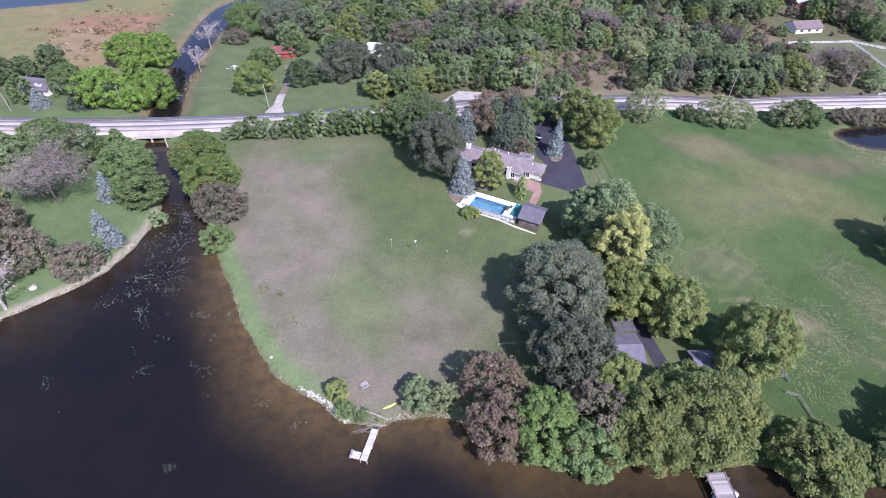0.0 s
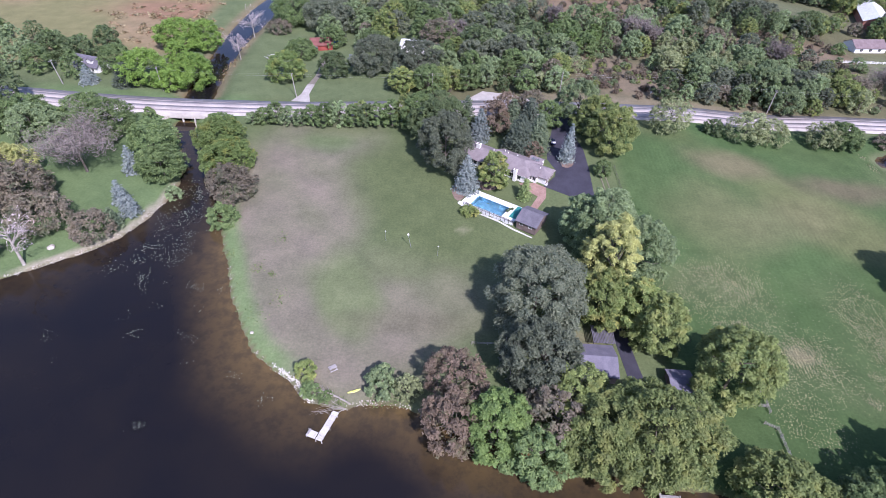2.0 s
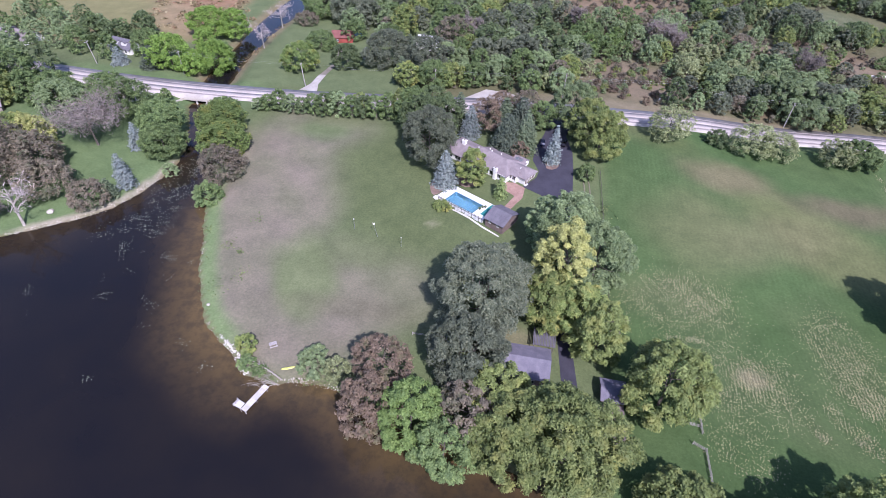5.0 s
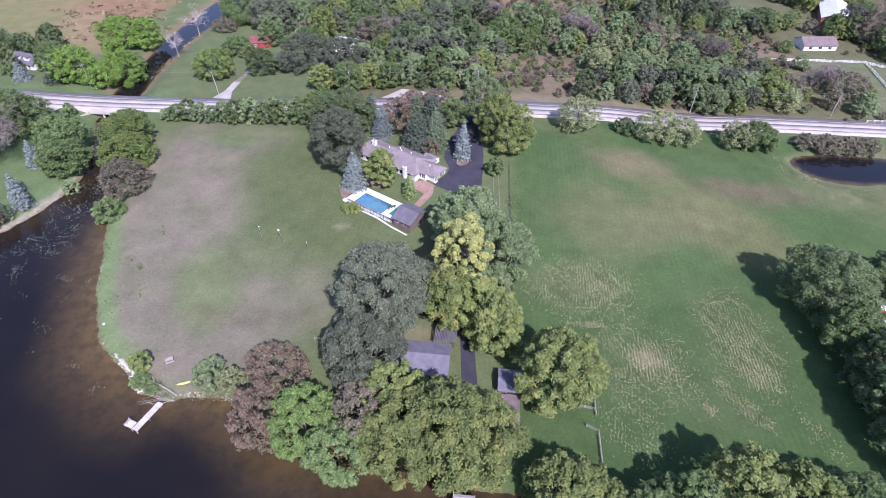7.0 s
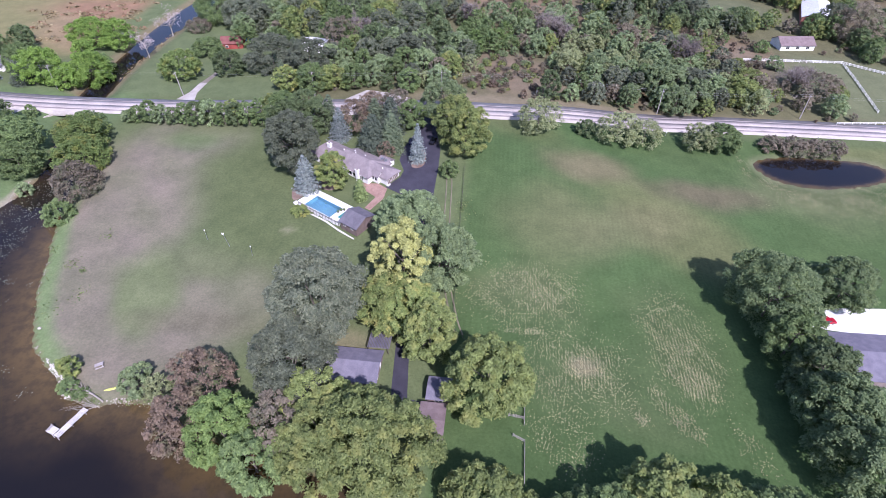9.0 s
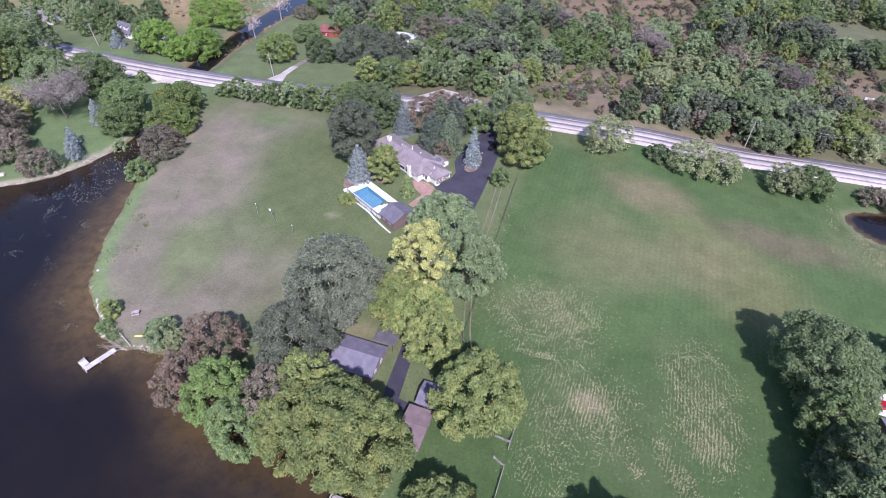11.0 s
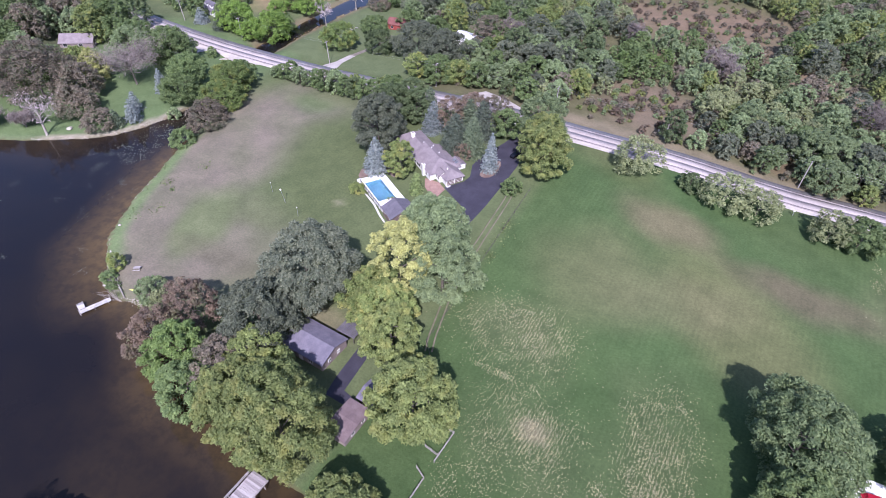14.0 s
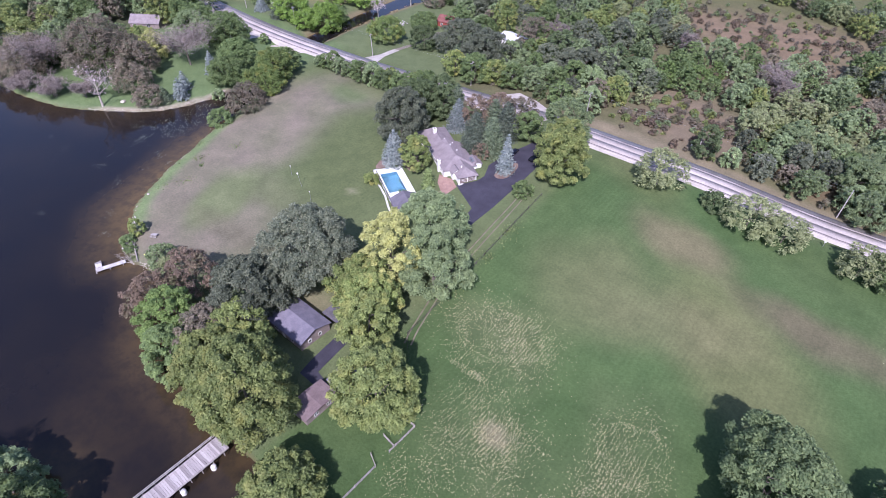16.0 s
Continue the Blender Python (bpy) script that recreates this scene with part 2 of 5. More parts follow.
def crown_leafy(rng, h, r, leaf, cover=2.0, base=0.2):
    """A domed crown of many small leafy boughs of uneven reach, widest below its middle, with gaps between them."""
    zb = h * base
    hc = h - zb
    n_lobes = int(46 + r * 9)
    f = np.clip((np.arange(n_lobes) + rng.uniform(0, 1, n_lobes)) / n_lobes, 0.02, 0.98) ** 0.8
    prof = np.sqrt(np.clip(1 - (np.maximum(f - 0.34, 0) / 0.68) ** 2.3 - (np.maximum(0.34 - f, 0) / 0.5) ** 2, 0.02, 1))
    w = np.arange(n_lobes) * 2.4 + rng.uniform(-0.5, 0.5, n_lobes)
    ph = rng.uniform(0, 6.28, 3)
    lump = 1 + 0.10 * np.sin(2 * w + ph[0]) + 0.09 * np.sin(3 * w + ph[1]) + 0.06 * np.sin(5 * w + 9 * f + ph[2])
    lr = r * rng.uniform(0.13, 0.27, n_lobes) * (1 - 0.2 * f)
    reach = (r * prof - lr * 0.7) * rng.choice([1.0, 0.72, 1.1], n_lobes, p=[0.60, 0.24, 0.16]) * lump
    reach = np.maximum(reach, 0)
    rad = np.stack([np.cos(w), np.sin(w), np.zeros(n_lobes)], 1)
    lc = rad * reach[:, None]
    lc[:, 2] = zb + f * (hc - lr * 0.6) + rng.normal(size=n_lobes) * 0.025 * h
    out = rad * (1.05 - f)[:, None]
    out[:, 2] = 0.15 + 0.75 * f
    out /= np.linalg.norm(out, axis=1, keepdims=True)
    n = int(cover * 4 * math.pi * r * (r * 0.5 + hc * 0.25) / (leaf * leaf * 0.5))
    pick = rng.choice(n_lobes, n, p=lr ** 2 / np.sum(lr ** 2))
    o = out[pick]
    q = rng.normal(size=(n, 3)) * 0.70 + o * 0.75
    q[:, 2] += 0.38
    q /= np.linalg.norm(q, axis=1, keepdims=True)
    off = q * (lr[pick] * rng.uniform(0.62, 1.15, n))[:, None] * np.array([1, 1, 0.78])
    off += o * (np.sum(off * o, 1, keepdims=True) * 0.4)
    c = lc[pick] + off
    c[:, 2] = np.maximum(c[:, 2], 0.15 + zb * 0.3)
    return sprays(rng, c, q, leaf * 1.5, leaf * 0.72)


def crown_needle(rng, h, r, leaf, base=0.06, power=0.85):
    tiers = max(9, int(h * 1.25))
    out = []
    for i in range(tiers):
        f = (i + 0.3 * rng.uniform(-1, 1)) / tiers
        rad = r * max(0.06, (1 - max(f, 0)) ** power) * rng.uniform(0.9, 1.1)
        arms = max(5, int(7 + rad * 3.2))
        for a in range(arms):
            w = 2 * math.pi * (a + rng.uniform(-0.35, 0.35)) / arms + i
            m = max(2, int(rad / leaf * 1.9))
            s = (np.arange(m) + rng.uniform(0.2, 1.0, m)) / m
            reach = rad * rng.uniform(0.82, 1.1)
            z = h * base + f * h * (1 - base) - s * reach * 0.28 + 0.1 * s * s * reach
            ang = w + rng.normal(size=m) * 0.13
            out.append(np.stack([np.cos(ang) * s * reach, np.sin(ang) * s * reach, z], 1))
    c = np.concatenate(out)
    q = c.copy()
    q[:, 2] = 0
    q /= np.linalg.norm(q, axis=1, keepdims=True) + 1e-6
    q[:, 2] = 0.8
    q /= np.linalg.norm(q, axis=1, keepdims=True)
    c[:, 2] = np.maximum(c[:, 2], 0.15)
    return sprays(rng, c, q, leaf * 1.5, leaf * 0.75, 0.5, 0.45)


def leaf_mesh(name, q):
    return raw_mesh(name, q.reshape(-1, 3), np.arange(len(q) * 3), 3)


def limbs(rng, h, r, base, count, twigs=0, thick=1.0):
    """Trunk with limbs that fork and taper."""
    v, f = [], []
    t = max(0.09, h * 0.019) * thick
    lean = rng.normal(size=2) * 0.03 * h
    top = (lean[0], lean[1], h * 0.72)
    tube(v, f, [(0, 0, -0.4), (0, 0, 0.3), (lean[0] * 0.3, lean[1] * 0.3, h * 0.3), top], [t * 1.7, t * 1.15, t * 0.8, t * 0.25], 7)
    tips = []
    for i in range(count):
        w = 2 * math.pi * (i + rng.uniform(-0.3, 0.3)) / count * 1.618
        z = h * (base + (0.62 - base) * rng.uniform(0.05, 1))
        reach = r * rng.uniform(0.6, 0.95)
        rise = h * rng.uniform(0.12, 0.35)
        p = [Vector((lean[0] * z / h, lean[1] * z / h, z))]
        for s in (0.35, 0.7, 1.0):
            p.append(p[0] + Vector((math.cos(w) * reach * s + rng.normal() * 0.07 * r, math.sin(w) * reach * s + rng.normal() * 0.07 * r, rise * s ** 0.8)))
        tube(v, f, p, [t * 0.5, t * 0.36, t * 0.22, t * 0.07], 5)
        for k in range(twigs):
            s = rng.uniform(0.25, 1)
            a = p[0].lerp(p[3], s)
            e = a + Vector((rng.normal() * 0.25 * r, rng.normal() * 0.25 * r, abs(rng.normal()) * 0.13 * h))
            mid = a.lerp(e, 0.5) + Vector((rng.normal() * 0.04 * r, rng.normal() * 0.04 * r, 0.04 * h))
            tube(v, f, [a, mid, e], [t * 0.17, t * 0.11, t * 0.04], 3)
            tips.append((mid, e))
    return raw_mesh("trunk", v, f, 4), tips


WORDS = {"slate": "broad grey-green deciduous tree with dense drooping foliage", "sage": "soft grey-green deciduous tree in full leaf",
         "straw": "tree turning pale straw yellow in early autumn", "lime": "yellow-green tree with leaves starting to turn",
         "green": "rounded green deciduous tree in full leaf", "olive": "large olive-green maple with a lumpy crown",
         "olive2": "yellowish green tree leaning over the canal bank", "bright": "bright green tree at the water's edge",
         "neon": "fresh yellow-green tree beside the canal", "deep": "tall dark green tree casting a long shadow",
         "taupe": "brownish half-bare tree with thinning leaves", "russet": "reddish brown tree losing its leaves",
         "pale": "sparse pale green roadside tree with an open crown", "blue": "blue-grey spruce with layered branches",
         "darkcon": "dark green conifer with drooping branches", "deepcon": "very dark conifer beside the house",
         "cyp": "slim green evergreen beside the house", "bare": "leafless grey-brown tree with dense fine twigs", "dead": "dead bleached tree with bare limbs",
         "bush": "rounded clipped yellow-green bush"}
CONIFER = {"blue", "darkcon", "deepcon", "cyp"}


def tree(x, y, h, r, kind, near=1.0, group="", label=""):
    h, r = h * 1.05, r * (1.06 if r > 5 and near < 1 else 1.0)
    rng = np.random.default_rng(int(abs(x) * 131 + abs(y) * 17 + h * 7) + 5)
    low = h < 7 and kind not in CONIFER and kind not in ("bare", "dead")
    word = label or (WORDS[kind] if not low else "low " + {"green": "green", "sage": "grey-green", "lime": "yellow-green", "deep": "dark green", "taupe": "brownish",
                                                          "bush": "rounded yellow-green", "russet": "russet", "pale": "pale green"}.get(kind, "green") + " shrub with loose foliage")
    name = "shrub" if low else "spruce_tree" if kind in CONIFER else "tree"
    t = thing(name, word, "shrub" if low else "tree", x, y, None, rng.uniform(0, 360), group)
    leaf = (0.45 if near >= 1 else 0.52) if kind not in CONIFER else 0.5
    if kind in ("bare", "dead"):
        me, tips = limbs(rng, h, r, 0.18, 11 if kind == "bare" else 9, 14 if kind == "bare" else 7, 1.25)
        link_mesh("trunk", me, BARK_PALE if kind == "dead" else BARK, t, flat=False)
        c, o = [], []
        for a, e in tips:
            n = int((26 if kind == "bare" else 5) * max(1, r / 9))
            p = np.array(a)[None] + (np.array(e) - np.array(a))[None] * rng.uniform(0, 1.25, (n, 1)) + rng.normal(size=(n, 3)) * 0.085 * r
            c.append(p)
        c = np.concatenate(c)
        o = c - np.array([0, 0, h * 0.3])
        o /= np.linalg.norm(o, axis=1, keepdims=True)
        q = sprays(rng, c, rng.normal(size=c.shape), 1.5, 0.13, -0.6, 0.2)
        link_mesh("twig_crown", leaf_mesh("twig_crown", q), LEAF["twig" if kind == "bare" else "dead"], t)
        return t
    if kind in CONIFER:
        me, _ = limbs(rng, h, r * 0.2, 0.1, 3)
        q = crown_needle(rng, h, r, leaf, 0.03, 0.55 if kind in ("cyp", "deepcon") else 0.68)
    else:
        thin = {"taupe": 1.0, "russet": 1.05, "pale": 0.85}.get(kind, 2.15 if near >= 1 else 1.8)
        me, _ = limbs(rng, h, r, 0.12, 7 if h > 6 else 4)
        q = crown_leafy(rng, h, r, leaf if h > 4 else 0.42, thin, 0.02 if low else 0.10)
    link_mesh("trunk", me, BARK, t, flat=False)
    link_mesh("crown", leaf_mesh("crown", q), LEAF["lime" if kind == "bush" else kind], t)
    return t


def trees(rows, near=1.0, group=""):
    for row in rows:
        tree(*row, near=near, group=group)

# ---- ground ----
XS = np.concatenate([np.linspace(-3200, -420, 10), np.arange(-380, -170, 8.0), np.arange(-166, 232, 1.7), np.arange(236, 460, 8.0), np.linspace(500, 3200, 10)])
YS = np.concatenate([np.linspace(-3200, -120, 9), np.arange(-80, 18, 5.0), np.arange(20, 232, 1.7), np.arange(236, 540, 5.0), np.linspace(600, 3400, 10)])
GX, GY = np.meshgrid(XS, YS)
GZ = ground_z(GX, GY)


def gz(x, y):
    """Height of the ground sheet at a place."""
    i, j = min(max(np.searchsorted(XS, x) - 1, 0), len(XS) - 2), min(max(np.searchsorted(YS, y) - 1, 0), len(YS) - 2)
    s, t = (x - XS[i]) / (XS[i + 1] - XS[i]), (y - YS[j]) / (YS[j + 1] - YS[j])
    return float((GZ[j, i] * (1 - s) + GZ[j, i + 1] * s) * (1 - t) + (GZ[j + 1, i] * (1 - s) + GZ[j + 1, i + 1] * s) * t)



def grid_loops(keep=None):
    ny, nx = GX.shape
    i = np.arange(ny * nx).reshape(ny, nx)
    q = np.stack([i[:-1, :-1], i[:-1, 1:], i[1:, 1:], i[1:, :-1]], -1).reshape(-1, 4)
    return q if keep is None else q[keep[q].any(1)]


def blob(x, y, cx, cy, rx, ry, turn=0.0, soft=0.5, rag=0.25, seed=0.0):
    a = radians(turn)
    u, v = (x - cx) * math.cos(a) + (y - cy) * math.sin(a), -(x - cx) * math.sin(a) + (y - cy) * math.cos(a)
    d = np.hypot(u / rx, v / ry) + rag * wobble(x, y, (rx + ry) * 0.28, seed + cx)
    return smooth(1 + soft, 1 - soft, d)


def lay(col, mask, tone):
    return col + (np.array(tone) - col) * np.clip(mask, 0, 1)[..., None]


def ground_tone(x, y):
    """Colour of grass, dry turf, brush, marsh and banks, by place, plus a painted haze gradient over the field."""
    d = np.minimum(signed_distance(x, y, LAKE_LINE), signed_distance(x, y, CANAL_LINE))
    c = np.zeros(x.shape + (3,)) + np.array([0.104, 0.130, 0.060])
    # mown lawn round the house, west garden
    c = lay(c, smooth(-60, -78, x) * smooth(230, 200, y), (0.107, 0.153, 0.067))
    # dry turf on the point
    dry = np.maximum.reduce([blob(x, y, -34, 122, 24, 50, 8, 0.35, 0.2), blob(x, y, -12, 90, 34, 24, 0, 0.4, 0.2, 2.0), blob(x, y, -38, 165, 22, 22, 0, 0.5)])
    dry = np.maximum(dry, 0.55 * blob(x, y, 4, 100, 30, 16, 0, 0.5))
    dry *= 0.8 + 0.2 * wobble(x, y, 6, 3)
    c = lay(c, dry * smooth(62, 35, x), (0.186, 0.162, 0.126))
    c = lay(c, 0.9 * blob(x, y, -10, 99, 8, 16, 25, 0.4), (0.135, 0.162, 0.078))
    c = lay(c, 0.6 * blob(x, y, 4, 112, 16, 7, 20, 0.6), (0.105, 0.128, 0.060))
    c = lay(c, 0.5 * blob(x, y, 8, 90, 22, 4, 4, 0.6), (0.125, 0.118, 0.078))
    c = lay(c, 0.6 * blob(x, y, -30, 178, 14, 8, 0, 0.5), (0.113, 0.140, 0.061))
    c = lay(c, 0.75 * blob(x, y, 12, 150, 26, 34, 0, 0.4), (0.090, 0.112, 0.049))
    # bright strip on the bank
    strip = smooth(6.5, 3.0, d) * smooth(-0.5, 0.5, d) * smooth(-64, -50, x) * smooth(-10, -24, x)
    c = lay(c, 0.9 * strip, (0.141, 0.200, 0.085))
    c = lay(c, 0.85 * smooth(2.6, 1.2, d) * smooth(-0.6, 0.2, d) * smooth(-70, -76, x) * (0.15 + 0.85 * smooth(-106, -98, x)) * smooth(84, 88, y) * smooth(152, 140, y), (0.290, 0.255, 0.200))
    c = lay(c, 0.6 * blob(x, y, 47, 87, 13, 5, 0, 0.5), (0.190, 0.165, 0.105))
    # open field with brown knolls
    f = smooth(70, 76, x) * smooth(202, 195, y)
    c = lay(c, f, (0.068, 0.104, 0.040))
    c = lay(c, f * 0.45 * (0.5 + 0.5 * wobble(x, y, 17, 5)), (0.058, 0.112, 0.040))
    c = lay(c, f * 0.65 * smooth(0.0, 0.9, wobble(x, y, 23, 8)) * (0.4 + 0.6 * smooth(95, 130, y)), (0.142, 0.142, 0.067))
    c = lay(c, f * 0.75 * blob(x, y, 153, 160, 16, 6.5, -5, 0.6), (0.132, 0.108, 0.072))
    c = lay(c, f * 0.6 * blob(x, y, 114, 169, 15, 8, -12, 0.6), (0.185, 0.150, 0.095))
    c = lay(c, f * 0.35 * blob(x, y, 124, 140, 22, 9, 30, 0.6), (0.165, 0.150, 0.085))
    c = lay(c, f * 0.5 * blob(x, y, 103, 140, 16, 14, 20, 0.7), (0.152, 0.147, 0.077))
    for cx, cy, rx, ry in ((92, 108, 14, 9), (106, 86, 15, 11), (130, 96, 10, 16), (190, 161, 22, 11), (120, 73, 9, 5)):
        c = lay(c, f * 0.28 * blob(x, y, cx, cy, rx, ry, 0, 0.8, 0.4), (0.180, 0.160, 0.098))
    # near field darkened in its colour, standing in for haze over farther ground
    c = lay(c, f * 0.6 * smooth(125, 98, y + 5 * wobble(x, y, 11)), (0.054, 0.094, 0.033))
    c = lay(c, f * 0.7 * blob(x, y, 107, 88, 3, 2.5), (0.247, 0.221, 0.144))
    c = lay(c, 0.6 * blob(x, y, 21, 127, 1.8, 1.4), (0.230, 0.220, 0.140))
    c = lay(c, 0.5 * blob(x, y, -30, 172, 10, 6, 0, 0.5), (0.100, 0.150, 0.060))
    # brush and woods north of the road
    n = smooth(205, 211, y)
    wood = n * smooth(-6, 6, x + 6 * wobble(x, y, 9))
    c = lay(c, wood, (0.118, 0.115, 0.062))
    c = lay(c, wood * smooth(0.2, 0.8, wobble(x, y, 21, 2)), (0.142, 0.108, 0.067))
    c = lay(c, n * 0.95 * blob(x, y, 88, 243, 22, 26, 0, 0.4), (0.172, 0.138, 0.094))
    c = lay(c, n * 0.9 * blob(x, y, 172, 288, 42, 15, -28, 0.5), (0.200, 0.158, 0.112))
    c = lay(c, n * 0.9 * blob(x, y, 196, 258, 15, 15, 0, 0.5), (0.150, 0.120, 0.085))
    c = lay(c, n * 0.9 * blob(x, y, 138, 299, 11, 18, 0, 0.5), (0.185, 0.140, 0.090))
    c = lay(c, n * 0.9 * blob(x, y, 80, 364, 50, 44, -10, 0.4), (0.188, 0.138, 0.092))
    c = lay(c, n * blob(x, y, 240, 252, 34, 34, 0, 0.3), (0.130, 0.144, 0.079))
    c = lay(c, n * blob(x, y, 205, 350, 34, 30, 0, 0.4), (0.119, 0.130, 0.073))
    c = lay(c, n * smooth(-5, -12, x), (0.111, 0.140, 0.067))
    c = lay(c, n * smooth(219, 214, y) * smooth(40, 55, x), (0.185, 0.160, 0.105))
    # marsh to the north-west
    dc = signed_distance(x, y, CANAL_LINE)
    m = smooth(238, 262, y + 0.25 * (x + 100) * -1 - 0.0) * smooth(-108, -122, x + 0.05 * y)
    c = lay(c, m, (0.180, 0.172, 0.082))
    c = lay(c, m * smooth(-0.1, 0.7, wobble(x, y, 27, 4)), (0.235, 0.180, 0.105))
    c = lay(c, m * 0.8 * blob(x, y, -150, 316, 40, 15, 8, 0.5), (0.245, 0.142, 0.095))
    c = lay(c, smooth(370, 420, y + 20 * wobble(x, y, 40)) , (0.104, 0.108, 0.052))
    c = lay(c, smooth(-150, -175, x) * smooth(225, 190, y), (0.068, 0.079, 0.043))
    c = lay(c, n * smooth(5.5, 2.0, dc) * smooth(-70, -80, x), (0.166, 0.147, 0.088))
    # pond rim
    p = signed_distance(x, y, POND_LINE)
    c = lay(c, smooth(4, 1.5, p) * 0.45, (0.190, 0.195, 0.110))
    # lake bed
    return lay(c, smooth(0.2, -0.8, d), (0.114, 0.083, 0.041))


m, nt, bs = shader("turf", 0.95)
bs.inputs["Specular IOR Level"].default_value = 0.1
att = nt.nodes.new("ShaderNodeAttribute")
att.attribute_name = "tone"
mott, fine = noise_node(nt, 0.14, 6, 0.65), noise_node(nt, 1.6, 5, 0.7)
col = mix_node(nt, "MULTIPLY", 1.0, att.outputs["Color"], mix_node(nt, "MIX", ramp_node(nt, mott.outputs[0], 0.3, 0.7), (0.82, 0.84, 0.82), (1.16, 1.13, 1.12)))
col = mix_node(nt, "MULTIPLY", 1.0, col, mix_node(nt, "MIX", ramp_node(nt, fine.outputs[0], 0.3, 0.7), (0.80, 0.82, 0.80), (1.18, 1.16, 1.18)))
nt.links.new(col, bs.inputs["Base Color"])
rows_at = nt.nodes.new("ShaderNodeAttribute")
rows_at.attribute_name = "rows"
tc = nt.nodes.new("ShaderNodeTexCoord")
wave = nt.nodes.new("ShaderNodeTexWave")
wave.bands_direction = "X"
for key, val in (("Scale", 0.2), ("Distortion", 3.0), ("Detail", 1.0), ("Detail Scale", 0.06)):
    wave.inputs[key].default_value = val
nt.links.new(tc.outputs["Object"], wave.inputs["Vector"])
banded = mix_node(nt, "MULTIPLY", 1.0, col, mix_node(nt, "MIX", wave.outputs[1], (0.955, 0.96, 0.955), (1.04, 1.035, 1.04)))
col = mix_node(nt, "MIX", rows_at.outputs["Fac"], col, banded)
nt.links.new(col, bs.inputs["Base Color"])
bump(nt, bs, fine.outputs[0], 0.5, 0.25)
TURF = m
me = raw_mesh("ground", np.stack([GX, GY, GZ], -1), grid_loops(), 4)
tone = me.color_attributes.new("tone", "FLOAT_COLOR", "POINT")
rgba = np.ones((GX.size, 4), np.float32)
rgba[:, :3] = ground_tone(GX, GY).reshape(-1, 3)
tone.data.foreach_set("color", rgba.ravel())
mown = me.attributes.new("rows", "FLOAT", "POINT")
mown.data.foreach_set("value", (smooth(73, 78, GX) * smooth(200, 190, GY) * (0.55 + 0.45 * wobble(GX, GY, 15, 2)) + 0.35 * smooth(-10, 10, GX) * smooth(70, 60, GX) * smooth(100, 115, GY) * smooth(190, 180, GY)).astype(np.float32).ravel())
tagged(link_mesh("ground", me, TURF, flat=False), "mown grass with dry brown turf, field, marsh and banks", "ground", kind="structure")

# water: dark and peaty, brown over the shallows
m, nt, bs = shader("peaty_water", 0.06)
bs.inputs["IOR"].default_value = 1.33
att = nt.nodes.new("ShaderNodeAttribute")
att.attribute_name = "shallow"
n1 = noise_node(nt, 0.05, 4)
sh = nt.nodes.new("ShaderNodeMath")
sh.operation = "MULTIPLY"
nt.links.new(att.outputs["Fac"], sh.inputs[0])
nt.links.new(ramp_node(nt, n1.outputs[0], 0.05, 0.5), sh.inputs[1])
deep = mix_node(nt, "MIX", ramp_node(nt, n1.outputs[0], 0.35, 0.7), (0.0084, 0.0076, 0.0090), (0.0130, 0.0106, 0.0098))
weed = noise_node(nt, 0.33, 5, 0.7)
bed = mix_node(nt, "MIX", ramp_node(nt, weed.outputs[0], 0.42, 0.62), (0.112, 0.076, 0.032), (0.072, 0.052, 0.026))
col = mix_node(nt, "MIX", sh.outputs[0], deep, bed)
nt.links.new(col, bs.inputs["Base Color"])
rip = noise_node(nt, 1.3, 3)
bump(nt, bs, rip.outputs[0], 0.10, 0.05)
WATER = m


def water(name, line, z, label, reach):
    d = signed_distance(GX, GY, line).ravel()
    near = np.hypot(GX, GY - 150).ravel() < 1500
    q = grid_loops((d < 1.2) & near)
    ids, inv = np.unique(q, return_inverse=True)
    v = np.stack([GX.ravel()[ids], GY.ravel()[ids], np.full(len(ids), z)], 1)
    me = raw_mesh(name, v, inv, 4)
    a = me.attributes.new("shallow", "FLOAT", "POINT")
    x, y = v[:, 0], v[:, 1]
    dd = d[ids]
    wide = reach * (1 + 0.35 * wobble(x, y, 14, 2))
    s = np.clip(1 + dd / wide, 0, 1) ** 1.6
    if name == "lake":
        s *= 0.25 + 0.75 * smooth(-66, -48, x)
        s = np.maximum(s, 0.13 * smooth(0, 40, x) * smooth(10, 35, y))
        s *= 1 - 0.55 * smooth(40, 66, x)
    a.data.foreach_set("value", s.astype(np.float32))
    return tagged(link_mesh(name, me, WATER, flat=False), label, "water", kind="structure")


water("lake", LAKE_LINE, LAKE_Z, "still dark peaty lake with brown shallows along the shore", 20.0)
water("canal", CANAL_LINE, LAKE_Z + 0.004, "narrow dark canal between grassy banks", 2.0)
water("pond", POND_LINE, POND_Z, "small dark pond beside the road", 2.0)
water("far_water", MERE_LINE, LAKE_Z, "open water beyond the marsh", 4.0)

# ---- road ----
def road_y(x):
    """The road's middle line, which swings gently on its way."""
    xs, ys = (-420, -160, -120, -70, -45, 0, 80, 145, 200, 430), (214, 196, 193.8, 196, 198.6, 201, 202.3, 207.5, 210.5, 216)
    return sum(np.interp(np.asarray(x) + o, xs, ys) for o in (-24, -12, 0, 12, 24)) / 5


